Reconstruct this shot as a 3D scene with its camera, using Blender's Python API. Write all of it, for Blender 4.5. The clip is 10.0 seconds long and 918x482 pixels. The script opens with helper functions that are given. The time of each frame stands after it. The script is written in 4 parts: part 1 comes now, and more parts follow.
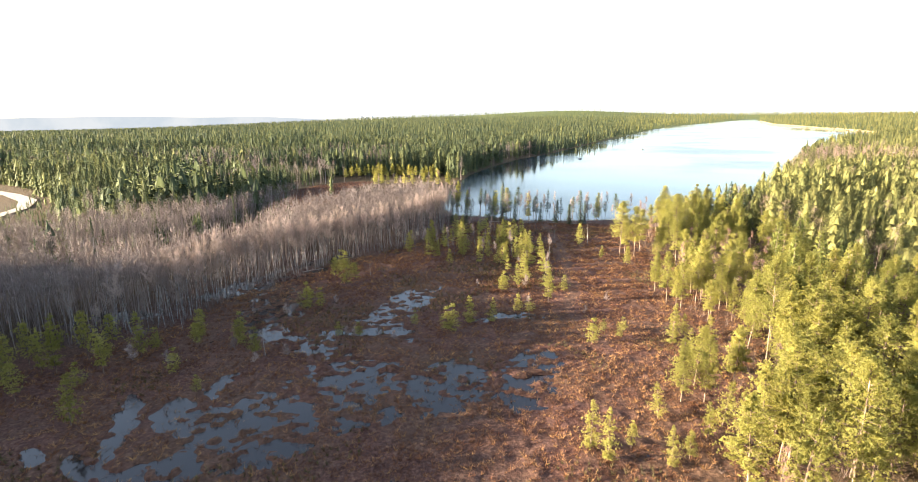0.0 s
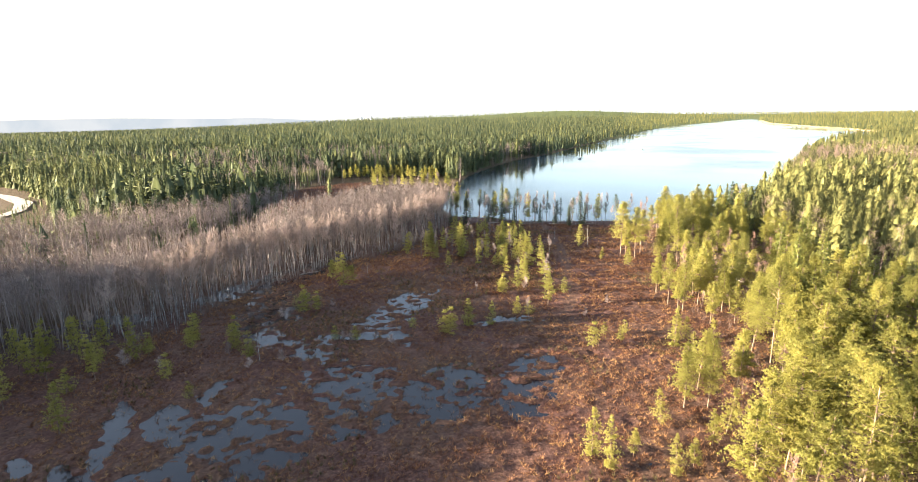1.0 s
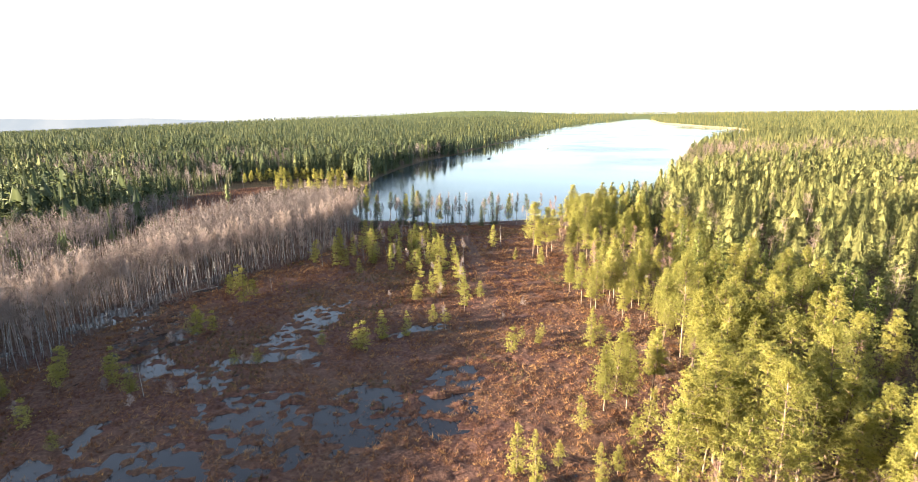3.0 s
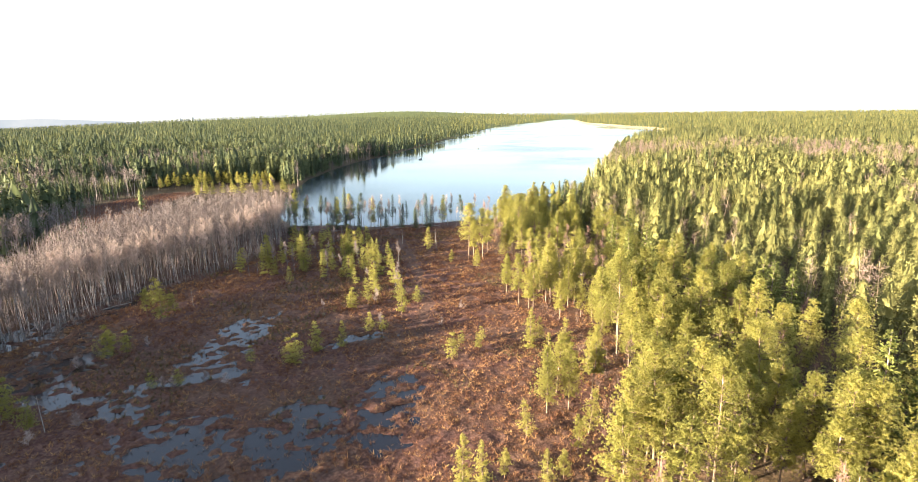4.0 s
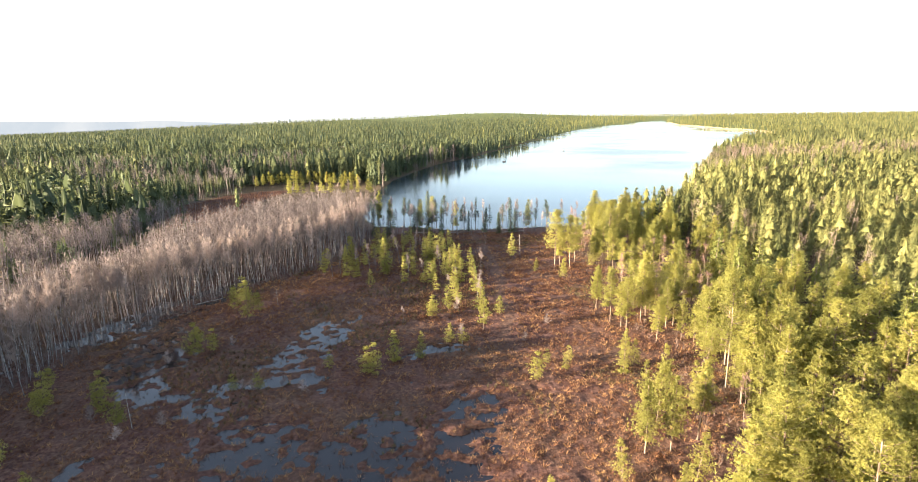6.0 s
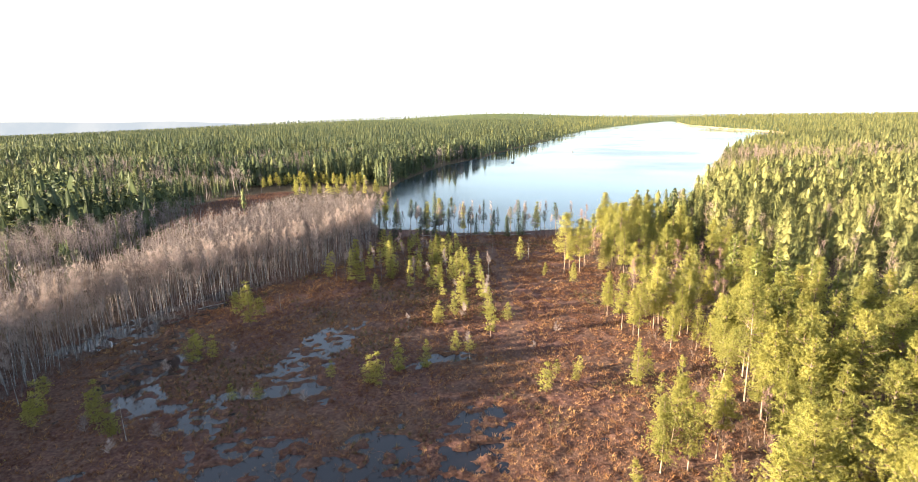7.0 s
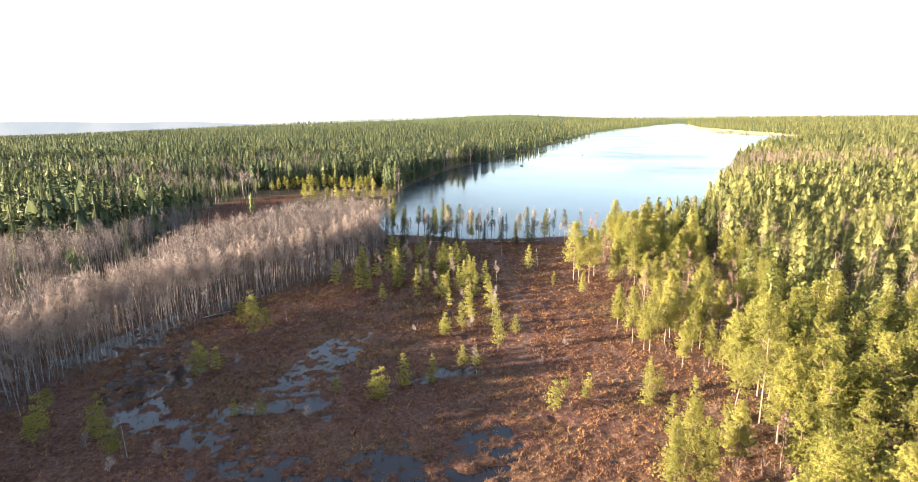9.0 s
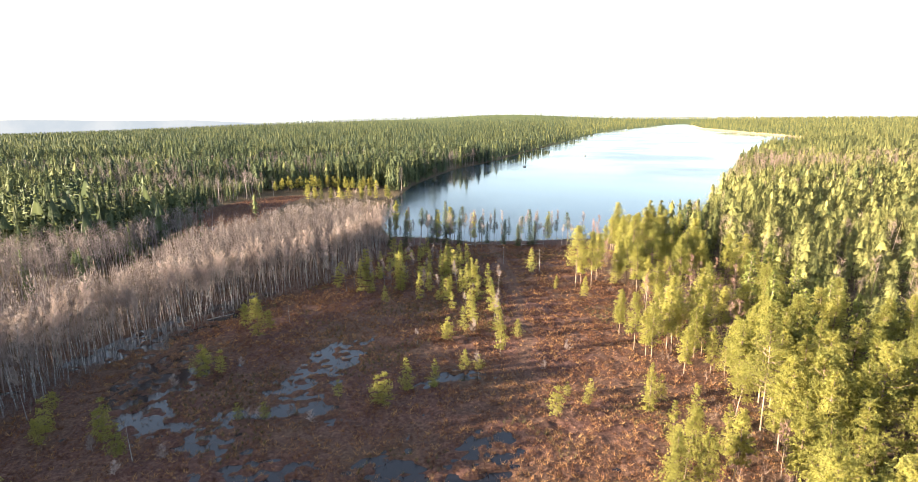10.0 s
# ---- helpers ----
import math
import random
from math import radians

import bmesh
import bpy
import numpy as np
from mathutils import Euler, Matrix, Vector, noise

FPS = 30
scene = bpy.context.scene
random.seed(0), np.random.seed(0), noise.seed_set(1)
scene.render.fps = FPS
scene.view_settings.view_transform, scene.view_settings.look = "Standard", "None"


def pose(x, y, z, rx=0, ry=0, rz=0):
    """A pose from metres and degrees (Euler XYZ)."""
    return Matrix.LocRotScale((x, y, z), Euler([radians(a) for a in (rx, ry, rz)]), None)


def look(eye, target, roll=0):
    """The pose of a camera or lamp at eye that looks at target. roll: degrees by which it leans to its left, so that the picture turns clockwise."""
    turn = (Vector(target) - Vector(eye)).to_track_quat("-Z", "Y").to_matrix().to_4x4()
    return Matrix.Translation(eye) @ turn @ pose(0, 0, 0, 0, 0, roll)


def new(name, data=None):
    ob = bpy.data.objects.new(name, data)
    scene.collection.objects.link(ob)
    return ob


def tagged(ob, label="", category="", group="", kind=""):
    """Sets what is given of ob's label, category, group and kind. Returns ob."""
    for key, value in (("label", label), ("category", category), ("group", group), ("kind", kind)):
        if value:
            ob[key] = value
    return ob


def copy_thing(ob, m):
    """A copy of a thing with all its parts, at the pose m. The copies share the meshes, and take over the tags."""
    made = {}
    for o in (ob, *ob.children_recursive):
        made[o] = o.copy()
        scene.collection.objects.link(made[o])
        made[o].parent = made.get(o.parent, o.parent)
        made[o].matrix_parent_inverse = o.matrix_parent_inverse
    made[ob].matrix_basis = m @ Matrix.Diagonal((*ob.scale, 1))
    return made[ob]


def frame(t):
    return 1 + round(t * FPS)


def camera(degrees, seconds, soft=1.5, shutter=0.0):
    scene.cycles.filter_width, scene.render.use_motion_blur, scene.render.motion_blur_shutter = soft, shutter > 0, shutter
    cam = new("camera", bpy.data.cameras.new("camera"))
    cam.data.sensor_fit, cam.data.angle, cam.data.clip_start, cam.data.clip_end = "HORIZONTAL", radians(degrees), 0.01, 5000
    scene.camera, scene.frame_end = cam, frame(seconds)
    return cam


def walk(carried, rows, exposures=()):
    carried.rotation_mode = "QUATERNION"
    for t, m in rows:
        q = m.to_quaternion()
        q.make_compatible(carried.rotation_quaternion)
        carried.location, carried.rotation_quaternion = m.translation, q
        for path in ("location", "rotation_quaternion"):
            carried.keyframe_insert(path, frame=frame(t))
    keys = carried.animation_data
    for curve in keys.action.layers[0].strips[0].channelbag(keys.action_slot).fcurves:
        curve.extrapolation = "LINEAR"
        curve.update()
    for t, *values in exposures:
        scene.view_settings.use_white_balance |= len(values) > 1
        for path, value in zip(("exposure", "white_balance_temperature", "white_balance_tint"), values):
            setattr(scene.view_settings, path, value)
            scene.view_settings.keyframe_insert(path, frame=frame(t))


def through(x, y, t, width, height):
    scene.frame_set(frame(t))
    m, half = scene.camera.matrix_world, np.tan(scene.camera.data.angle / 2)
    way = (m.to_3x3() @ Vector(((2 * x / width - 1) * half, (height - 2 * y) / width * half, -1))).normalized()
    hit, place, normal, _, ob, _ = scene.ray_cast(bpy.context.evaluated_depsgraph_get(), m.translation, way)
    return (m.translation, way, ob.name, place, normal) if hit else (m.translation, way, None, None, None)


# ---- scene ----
cam = camera(81.0, 10.0, soft=0.5)
PATH = [
    (0, (0.27, 2.777, 36.465), (0.258, 4.724, 36.005), -0.4),
    (0.5, (0.472, 3.454, 36.388), (0.46, 5.401, 35.931), -0.6),
    (1, (0.586, 4.32, 36.397), (0.574, 6.267, 35.939), -0.6),
    (1.5, (0.658, 5.296, 36.446), (0.647, 7.243, 35.988), -0.6),
    (2, (0.76, 6.372, 36.478), (0.82, 8.318, 36.02), -0.6),
    (2.5, (0.92, 7.508, 36.494), (1.056, 9.449, 36.034), -0.6),
    (3, (1.084, 8.652, 36.53), (1.392, 10.573, 36.069), -0.6),
    (3.2, (1.127, 9.094, 36.555), (1.517, 11.0, 36.092), -0.6),
    (4.5, (1.011, 12.001, 36.695), (1.573, 13.865, 36.234), -0.6),
    (5, (0.99, 13.401, 36.661), (1.445, 15.294, 36.203), -0.6),
    (5.5, (1.109, 14.914, 36.586), (1.433, 16.834, 36.13), -0.6),
    (7, (1.963, 19.226, 36.681), (2.193, 21.161, 36.23), -0.7),
    (7.5, (2.166, 20.279, 36.912), (2.385, 22.216, 36.462), -0.6),
    (8, (2.279, 20.889, 37.229), (2.489, 22.827, 36.782), -0.6),
    (8.5, (2.323, 21.08, 37.616), (2.526, 23.018, 37.168), -0.5),
    (9, (2.322, 21.024, 38.053), (2.521, 22.963, 37.606), -0.5),
    (9.5, (2.293, 20.902, 38.519), (2.486, 22.842, 38.07), -0.4),
    (10, (2.247, 20.842, 39.027), (2.437, 22.782, 38.578), -0.3),
]
walk(cam, [(t, look(eye, target, roll)) for t, eye, target, roll in PATH])

# ---- light: low autumn sun from the west side, clear pale sky ----
SUN_AZ = radians(-98)      # clockwise from straight ahead (+y)
SUN_EL = radians(10.5)
world = bpy.data.worlds.new("world")
scene.world = world
world.use_nodes = True
wn = world.node_tree
sky = wn.nodes.new("ShaderNodeTexSky")
sky.sky_type, sky.sun_disc = "NISHITA", False
sky.sun_elevation, sky.sun_rotation = SUN_EL, SUN_AZ
sky.air_density, sky.dust_density, sky.ozone_density = 0.8, 1.4, 0.6
haze = wn.nodes.new("ShaderNodeMix")       # thin bright high haze over the clear sky
haze.data_type = "RGBA"
haze.inputs[0].default_value = 0.32
haze.inputs[7].default_value = (2.2, 2.6, 3.3, 1)
wn.links.new(sky.outputs[0], haze.inputs[6])
wn.links.new(haze.outputs[2], wn.nodes["Background"].inputs[0])
wn.nodes["Background"].inputs[1].default_value = 0.063
sun_way = Vector((math.sin(SUN_AZ) * math.cos(SUN_EL), math.cos(SUN_AZ) * math.cos(SUN_EL), math.sin(SUN_EL)))
sun = new("sun", bpy.data.lights.new("sun", "SUN"))
sun.data.energy, sun.data.angle, sun.data.color = 5.0, radians(0.6), (1.0, 0.83, 0.62)
sun.matrix_world = look(sun_way * 100, (0, 0, 0))
scene.view_settings.exposure = 3.5

# ---- materials ----
def shader(name):
    m = bpy.data.materials.new(name)
    m.use_nodes = True
    t = m.node_tree
    return m, t, t.nodes["Principled BSDF"]


def node(t, kind, **sets):
    n = t.nodes.new(kind)
    for k, v in sets.items():
        n.inputs[k.replace("_", " ")].default_value = v
    return n


def ramp(t, source, stops):
    r = t.nodes.new("ShaderNodeValToRGB")
    e = r.color_ramp.elements
    while len(e) < len(stops):
        e.new(0.5)
    for k, (p, c) in zip(e, stops):
        k.position, k.color = p, (*c, 1)
    t.links.new(source, r.inputs[0])
    return r.outputs[0]


def blend(t, factor, a, b):
    m = t.nodes.new("ShaderNodeMix")
    m.data_type = "RGBA"
    for sock, v in ((m.inputs[0], factor), (m.inputs[6], a), (m.inputs[7], b)):
        if isinstance(v, (tuple, float)):
            sock.default_value = (*v, 1) if isinstance(v, tuple) else v
        else:
            t.links.new(v, sock)
    return m.outputs[2]


def world_noise(t, scale, detail=4.0, rough=0.6):
    g = t.nodes.new("ShaderNodeNewGeometry")
    n = node(t, "ShaderNodeTexNoise", Scale=scale, Detail=detail, Roughness=rough)
    t.links.new(g.outputs["Position"], n.inputs["Vector"])
    return n.outputs["Fac"]


def attribute(t, name):
    a = t.nodes.new("ShaderNodeAttribute")
    a.attribute_name = name
    return a.outputs["Fac"]


def add_bump(t, b, height, strength, distance):
    n = node(t, "ShaderNodeBump", Strength=strength, Distance=distance)
    t.links.new(height, n.inputs["Height"])
    t.links.new(n.outputs[0], b.inputs["Normal"])


def foliage(name, dark, mid, light, per_tree="object", through=0.35):
    """Needles or leaves: colour by tree and by clump, some light passing through."""
    m, t, b = shader(name)
    if per_tree == "object":
        tree = t.nodes.new("ShaderNodeObjectInfo").outputs["Random"]
    else:
        tree = attribute(t, "tint")
    island = t.nodes.new("ShaderNodeNewGeometry").outputs["Random Per Island"]
    mix = t.nodes.new("ShaderNodeMath")
    mix.operation = "MULTIPLY_ADD"
    mix.inputs[1].default_value = 0.3
    half = t.nodes.new("ShaderNodeMath")
    half.operation = "MULTIPLY"
    half.inputs[1].default_value = 0.7
    t.links.new(tree, half.inputs[0])
    t.links.new(island, mix.inputs[0])
    t.links.new(half.outputs[0], mix.inputs[2])
    c = ramp(t, mix.outputs[0], [(0.1, dark), (0.5, mid), (0.9, light)])
    t.links.new(c, b.inputs["Base Color"])
    b.inputs["Roughness"].default_value = 0.75
    b.inputs["Specular IOR Level"].default_value = 0.2
    tr = t.nodes.new("ShaderNodeBsdfTranslucent")
    passed = t.nodes.new("ShaderNodeMix")      # light that comes through is a little brighter and yellower
    passed.data_type, passed.blend_type = "RGBA", "MULTIPLY"
    passed.inputs[0].default_value = 1.0
    passed.inputs[7].default_value = (1.25, 1.2, 1.0, 1)
    t.links.new(c, passed.inputs[6])
    t.links.new(passed.outputs[2], tr.inputs["Color"])
    ms = node(t, "ShaderNodeMixShader", Fac=through)
    t.links.new(b.outputs[0], ms.inputs[1])
    t.links.new(tr.outputs[0], ms.inputs[2])
    t.links.new(ms.outputs[0], t.nodes["Material Output"].inputs[0])
    return m


def bark(name, a, b_, c_, scale, stretch=0.25):
    m, t, b = shader(name)
    co = t.nodes.new("ShaderNodeTexCoord").outputs["Object"]
    mp = t.nodes.new("ShaderNodeMapping")
    mp.inputs["Scale"].default_value = (1, 1, stretch)
    t.links.new(co, mp.inputs[0])
    n = node(t, "ShaderNodeTexNoise", Scale=scale, Detail=4.0)
    t.links.new(mp.outputs[0], n.inputs["Vector"])
    t.links.new(ramp(t, n.outputs["Fac"], [(0.35, a), (0.5, b_), (0.68, c_)]), b.inputs["Base Color"])
    b.inputs["Roughness"].default_value = 0.9
    add_bump(t, b, n.outputs["Fac"], 0.5, 0.03)
    return m


def water(name, body, wave, strength, far_scale, gloss=0.5):
    m, t, b = shader(name)
    b.inputs["Base Color"].default_value = (*body, 1)
    b.inputs["Roughness"].default_value = 0.04
    b.inputs["IOR"].default_value = 1.33
    b.inputs["Specular IOR Level"].default_value = gloss
    n = world_noise(t, wave, 3.0)
    add_bump(t, b, n, strength, 0.02)
    t.links.new(ramp(t, world_noise(t, far_scale, 3.0), [(0.42, (0.05,) * 3), (0.62, (0.22,) * 3)]), b.inputs["Roughness"])
    return m


PINE = foliage("pine needles", (0.20, 0.20, 0.056), (0.29, 0.28, 0.078), (0.37, 0.35, 0.105), through=0.6)
SPRUCE = foliage("spruce needles", (0.09, 0.11, 0.03), (0.17, 0.185, 0.05), (0.26, 0.26, 0.075), through=0.45)
# needles of the shore trees, darkened in colour to stand for shade
SHADED_NEEDLES = foliage("shade-dark shore needles", (0.03, 0.045, 0.02), (0.05, 0.068, 0.028), (0.08, 0.095, 0.038), through=0.3)
TWIG = foliage("birch twigs", (0.12, 0.092, 0.084), (0.22, 0.172, 0.157), (0.335, 0.267, 0.238), through=0.15)
PINK_TWIG = foliage("reddish twigs", (0.10, 0.06, 0.048), (0.155, 0.095, 0.077), (0.22, 0.138, 0.112), through=0.1)
# light put into needle colour: lit tone for eastern woods, shaded tone for western
WOODS = foliage("sunlit wood needles", (0.06, 0.073, 0.027), (0.12, 0.125, 0.042), (0.185, 0.178, 0.06), "tree", 0.3)
SHADED_WOODS = foliage("shaded wood needles", (0.042, 0.058, 0.031), (0.08, 0.097, 0.043), (0.125, 0.132, 0.052), "tree", 0.3)
RED_WOODS = foliage("reddish far twigs", (0.085, 0.06, 0.05), (0.15, 0.108, 0.09), (0.18, 0.132, 0.11), "tree", 0.1)
BARE_WOODS = foliage("far bare twigs", (0.08, 0.064, 0.059), (0.175, 0.138, 0.128), (0.33, 0.30, 0.286), "tree", 0.1)
SEDGE = foliage("dry sedge", (0.058, 0.025, 0.015), (0.142, 0.065, 0.033), (0.31, 0.185, 0.08), "tree", 0.4)
HEATH = foliage("dwarf shrub twigs", (0.035, 0.03, 0.014), (0.085, 0.072, 0.03), (0.15, 0.125, 0.05), "tree", 0.3)
REED = foliage("pale reeds", (0.22, 0.17, 0.10), (0.36, 0.29, 0.18), (0.5, 0.42, 0.28), "tree", 0.25)
PINE_BARK = bark("pine bark", (0.05, 0.036, 0.027), (0.135, 0.088, 0.06), (0.22, 0.155, 0.11), 9)
SPRUCE_BARK = bark("spruce bark", (0.05, 0.04, 0.035), (0.12, 0.09, 0.07), (0.20, 0.16, 0.13), 9)
BIRCH_BARK = bark("birch bark", (0.05, 0.044, 0.04), (0.135, 0.127, 0.122), (0.37, 0.35, 0.335), 4, 1.2)
DEAD_WOOD = bark("weathered dead wood", (0.10, 0.09, 0.08), (0.22, 0.20, 0.18), (0.36, 0.33, 0.30), 7)
LAKE_WATER = water("lake water", (0.012, 0.02, 0.028), 0.6, 0.6, 0.006, 0.29)
BOG_WATER = water("bog water", (0.010, 0.0075, 0.0085), 0.8, 0.03, 0.05, 0.52)


def ground_material():
    m, t, b = shader("bog and forest floor")
    fine, mid, broad = world_noise(t, 2.6, 5.0, 0.7), world_noise(t, 0.45, 4.0), world_noise(t, 0.06, 3.0)
    bog = blend(t, ramp(t, mid, [(0.42, (0,) * 3), (0.6, (1,) * 3)]),
                ramp(t, fine, [(0.32, (0.024, 0.010, 0.009)), (0.5, (0.064, 0.031, 0.024)), (0.68, (0.125, 0.073, 0.056))]),
                ramp(t, fine, [(0.32, (0.027, 0.011, 0.009)), (0.5, (0.073, 0.034, 0.025)), (0.68, (0.145, 0.08, 0.055))]))
    bog = blend(t, ramp(t, broad, [(0.42, (0,) * 3), (0.62, (0.7,) * 3)]), bog,
                ramp(t, fine, [(0.3, (0.03, 0.018, 0.013)), (0.55, (0.085, 0.05, 0.031)), (0.7, (0.14, 0.095, 0.06))]))
    floor = ramp(t, fine, [(0.3, (0.022, 0.017, 0.010)), (0.5, (0.065, 0.045, 0.024)), (0.7, (0.15, 0.10, 0.052))])
    far = ramp(t, world_noise(t, 0.03, 6.0, 0.75), [(0.35, (0.03, 0.045, 0.012)), (0.55, (0.07, 0.085, 0.02)), (0.7, (0.14, 0.13, 0.05))])
    trail = ramp(t, fine, [(0.3, (0.03, 0.017, 0.013)), (0.55, (0.085, 0.047, 0.032)), (0.7, (0.15, 0.095, 0.065))])
    c = blend(t, attribute(t, "bog"), floor, bog)
    c = blend(t, attribute(t, "trail"), c, trail)
    c = blend(t, attribute(t, "far"), c, far)
    t.links.new(c, b.inputs["Base Color"])
    b.inputs["Roughness"].default_value = 0.95
    b.inputs["Specular IOR Level"].default_value = 0.15
    add_bump(t, b, fine, 0.9, 0.25)
    return m


GROUND = ground_material()

# ---- plan: outlines of lake, open bog, bare birch belt ----
LAKE = [(-4, 199), (10, 195), (22, 188), (42, 187), (55, 188), (76, 187), (100, 194), (133, 240), (215, 360), (318, 492),
        (465, 670), (560, 740), (690, 900), (755, 1080), (800, 1250), (930, 1670), (1150, 2120), (1580, 2950), (1450, 2800), (1147, 2358),
        (780, 1800), (577, 1514), (363, 1103), (237, 826), (145, 640), (79, 500), (43, 440), (20, 380), (5, 332), (-3, 285), (-12, 240)]
BOG = [(-80, 25), (-74, 62), (-60, 80), (-50, 92), (-47, 109), (-40, 118), (-33, 130), (-26, 139), (-15, 149), (-5, 170), (-2, 190),
       (22, 186), (44, 184), (53, 178), (38, 151), (41, 138), (45, 127), (42, 110), (38, 90), (31, 72), (23, 58), (12, 48), (6, 25)]
BELT = [(-90, 70), (-74, 80), (-60, 84), (-50, 94), (-47, 110), (-40, 119), (-33, 131), (-26, 140), (-15, 150), (-5, 171), (-3, 192),
        (-19, 204), (-38, 186), (-49, 172), (-53, 138), (-56, 122), (-70, 112), (-90, 100)]
CLEARING = [(-60, 204), (-80, 210), (-88, 250), (-76, 284), (-62, 300), (-48, 300), (-54, 270), (-55, 235)]
YARD_FRONT = [(-158, 212), (-104, 134), (-150, 140), (-235, 230), (-215, 255), (-185, 235)]
YARD = [(-175, 205), (-150, 150), (-210, 180), (-300, 262), (-262, 292), (-225, 272), (-190, 240)]


def inside(poly, x, y):
    out = np.zeros(np.shape(x), bool)
    for (ax, ay), (bx, by) in zip(poly, poly[1:] + poly[:1]):
        cross = (ay > y) != (by > y)
        out ^= cross & (x < (bx - ax) * (y - ay) / (by - ay + 1e-9) + ax)
    return out


def border(poly, x, y):
    """Distance from an outline, negative inside it."""
    best = np.full(np.shape(x), 1e9)
    for (ax, ay), (bx, by) in zip(poly, poly[1:] + poly[:1]):
        dx, dy = bx - ax, by - ay
        u = np.clip(((x - ax) * dx + (y - ay) * dy) / (dx * dx + dy * dy), 0, 1)
        best = np.minimum(best, np.hypot(x - ax - u * dx, y - ay - u * dy))
    return np.where(inside(poly, x, y), -best, best)


def step(a, b, v):
    u = np.clip((v - a) / (b - a), 0, 1)
    return u * u * (3 - 2 * u)


LATTICE = np.random.RandomState(7).rand(256, 256)


def value_noise(x, y, size, octaves=3):
    """Smooth noise from 0 to 1, of grain size in metres."""
    total, weight = 0.0, 0.0
    for k in range(octaves):
        u, v = x / size * 2 ** k + 17.3 * k, y / size * 2 ** k + 5.1 * k
        i, j = np.floor(u).astype(int), np.floor(v).astype(int)
        fu, fv = u - i, v - j
        fu, fv = fu * fu * (3 - 2 * fu), fv * fv * (3 - 2 * fv)
        a, b = LATTICE[i % 256, j % 256], LATTICE[(i + 1) % 256, j % 256]
        c, d = LATTICE[i % 256, (j + 1) % 256], LATTICE[(i + 1) % 256, (j + 1) % 256]
        total = total + ((a * (1 - fu) + b * fu) * (1 - fv) + (c * (1 - fu) + d * fu) * fv) * 0.5 ** k
        weight += 0.5 ** k
    return total / weight


# open pools of the bog: centre, half length, half width, heading in degrees
POOLS = [(-41.0, 60.6, 7.3, 1.8, 109), (-36.2, 63.1, 4.5, 2.0, 109), (-33.2, 71.2, 4.2, 1.4, 94), (-16.3, 89.2, 7.0, 1.6, 10),
         (7.7, 95.8, 5.5, 1.2, 18), (-46.4, 53.9, 2.6, 0.9, 136), (-41.2, 52.8, 2.2, 1.0, 135), (-29.9, 54.5, 2.5, 1.0, 134),
         (0.1, 75.3, 3.4, 1.3, 165), (8.4, 70.5, 2.4, 0.9, 120), (-70, 222, 9, 3, 20),
         (-48, 112, 9, 2.0, 40), (-43, 124, 9, 2.0, 55), (-34, 137, 8, 2.0, 50), (-66, 96, 9, 2.5, 20)]
# wet flats, half water and half tussock islands
FLATS = [(-28.0, 86.0, 8.5, 4.4, 141), (-10.8, 104.1, 8.1, 4.6, 65), (-25.2, 59.7, 9.4, 8.3, 73), (-16.4, 72.3, 7.8, 6.5, 96),
         (-3.0, 69.6, 8.1, 5.1, 73), (9.9, 72.8, 9.7, 4.4, 72), (-37.0, 101.6, 15.0, 5.5, 99), (-32.3, 51.4, 7.9, 1.6, 179),
         (-12.0, 62.0, 3.1, 2.7, 16), (-12.8, 98.1, 8.7, 4.4, 63), (-1.5, 67.1, 5.1, 2.8, 177), (-44, 118, 16, 5, 50)]


def wetness(x, y, places):
    w = np.zeros(np.shape(x))
    for cx, cy, a, b, heading in places:
        c, d = math.cos(radians(heading)), math.sin(radians(heading))
        u, v = ((x - cx) * c + (y - cy) * d) / a, (-(x - cx) * d + (y - cy) * c) / b
        w = np.maximum(w, step(1.35, 0.75, np.sqrt(u * u + v * v)))
    return w


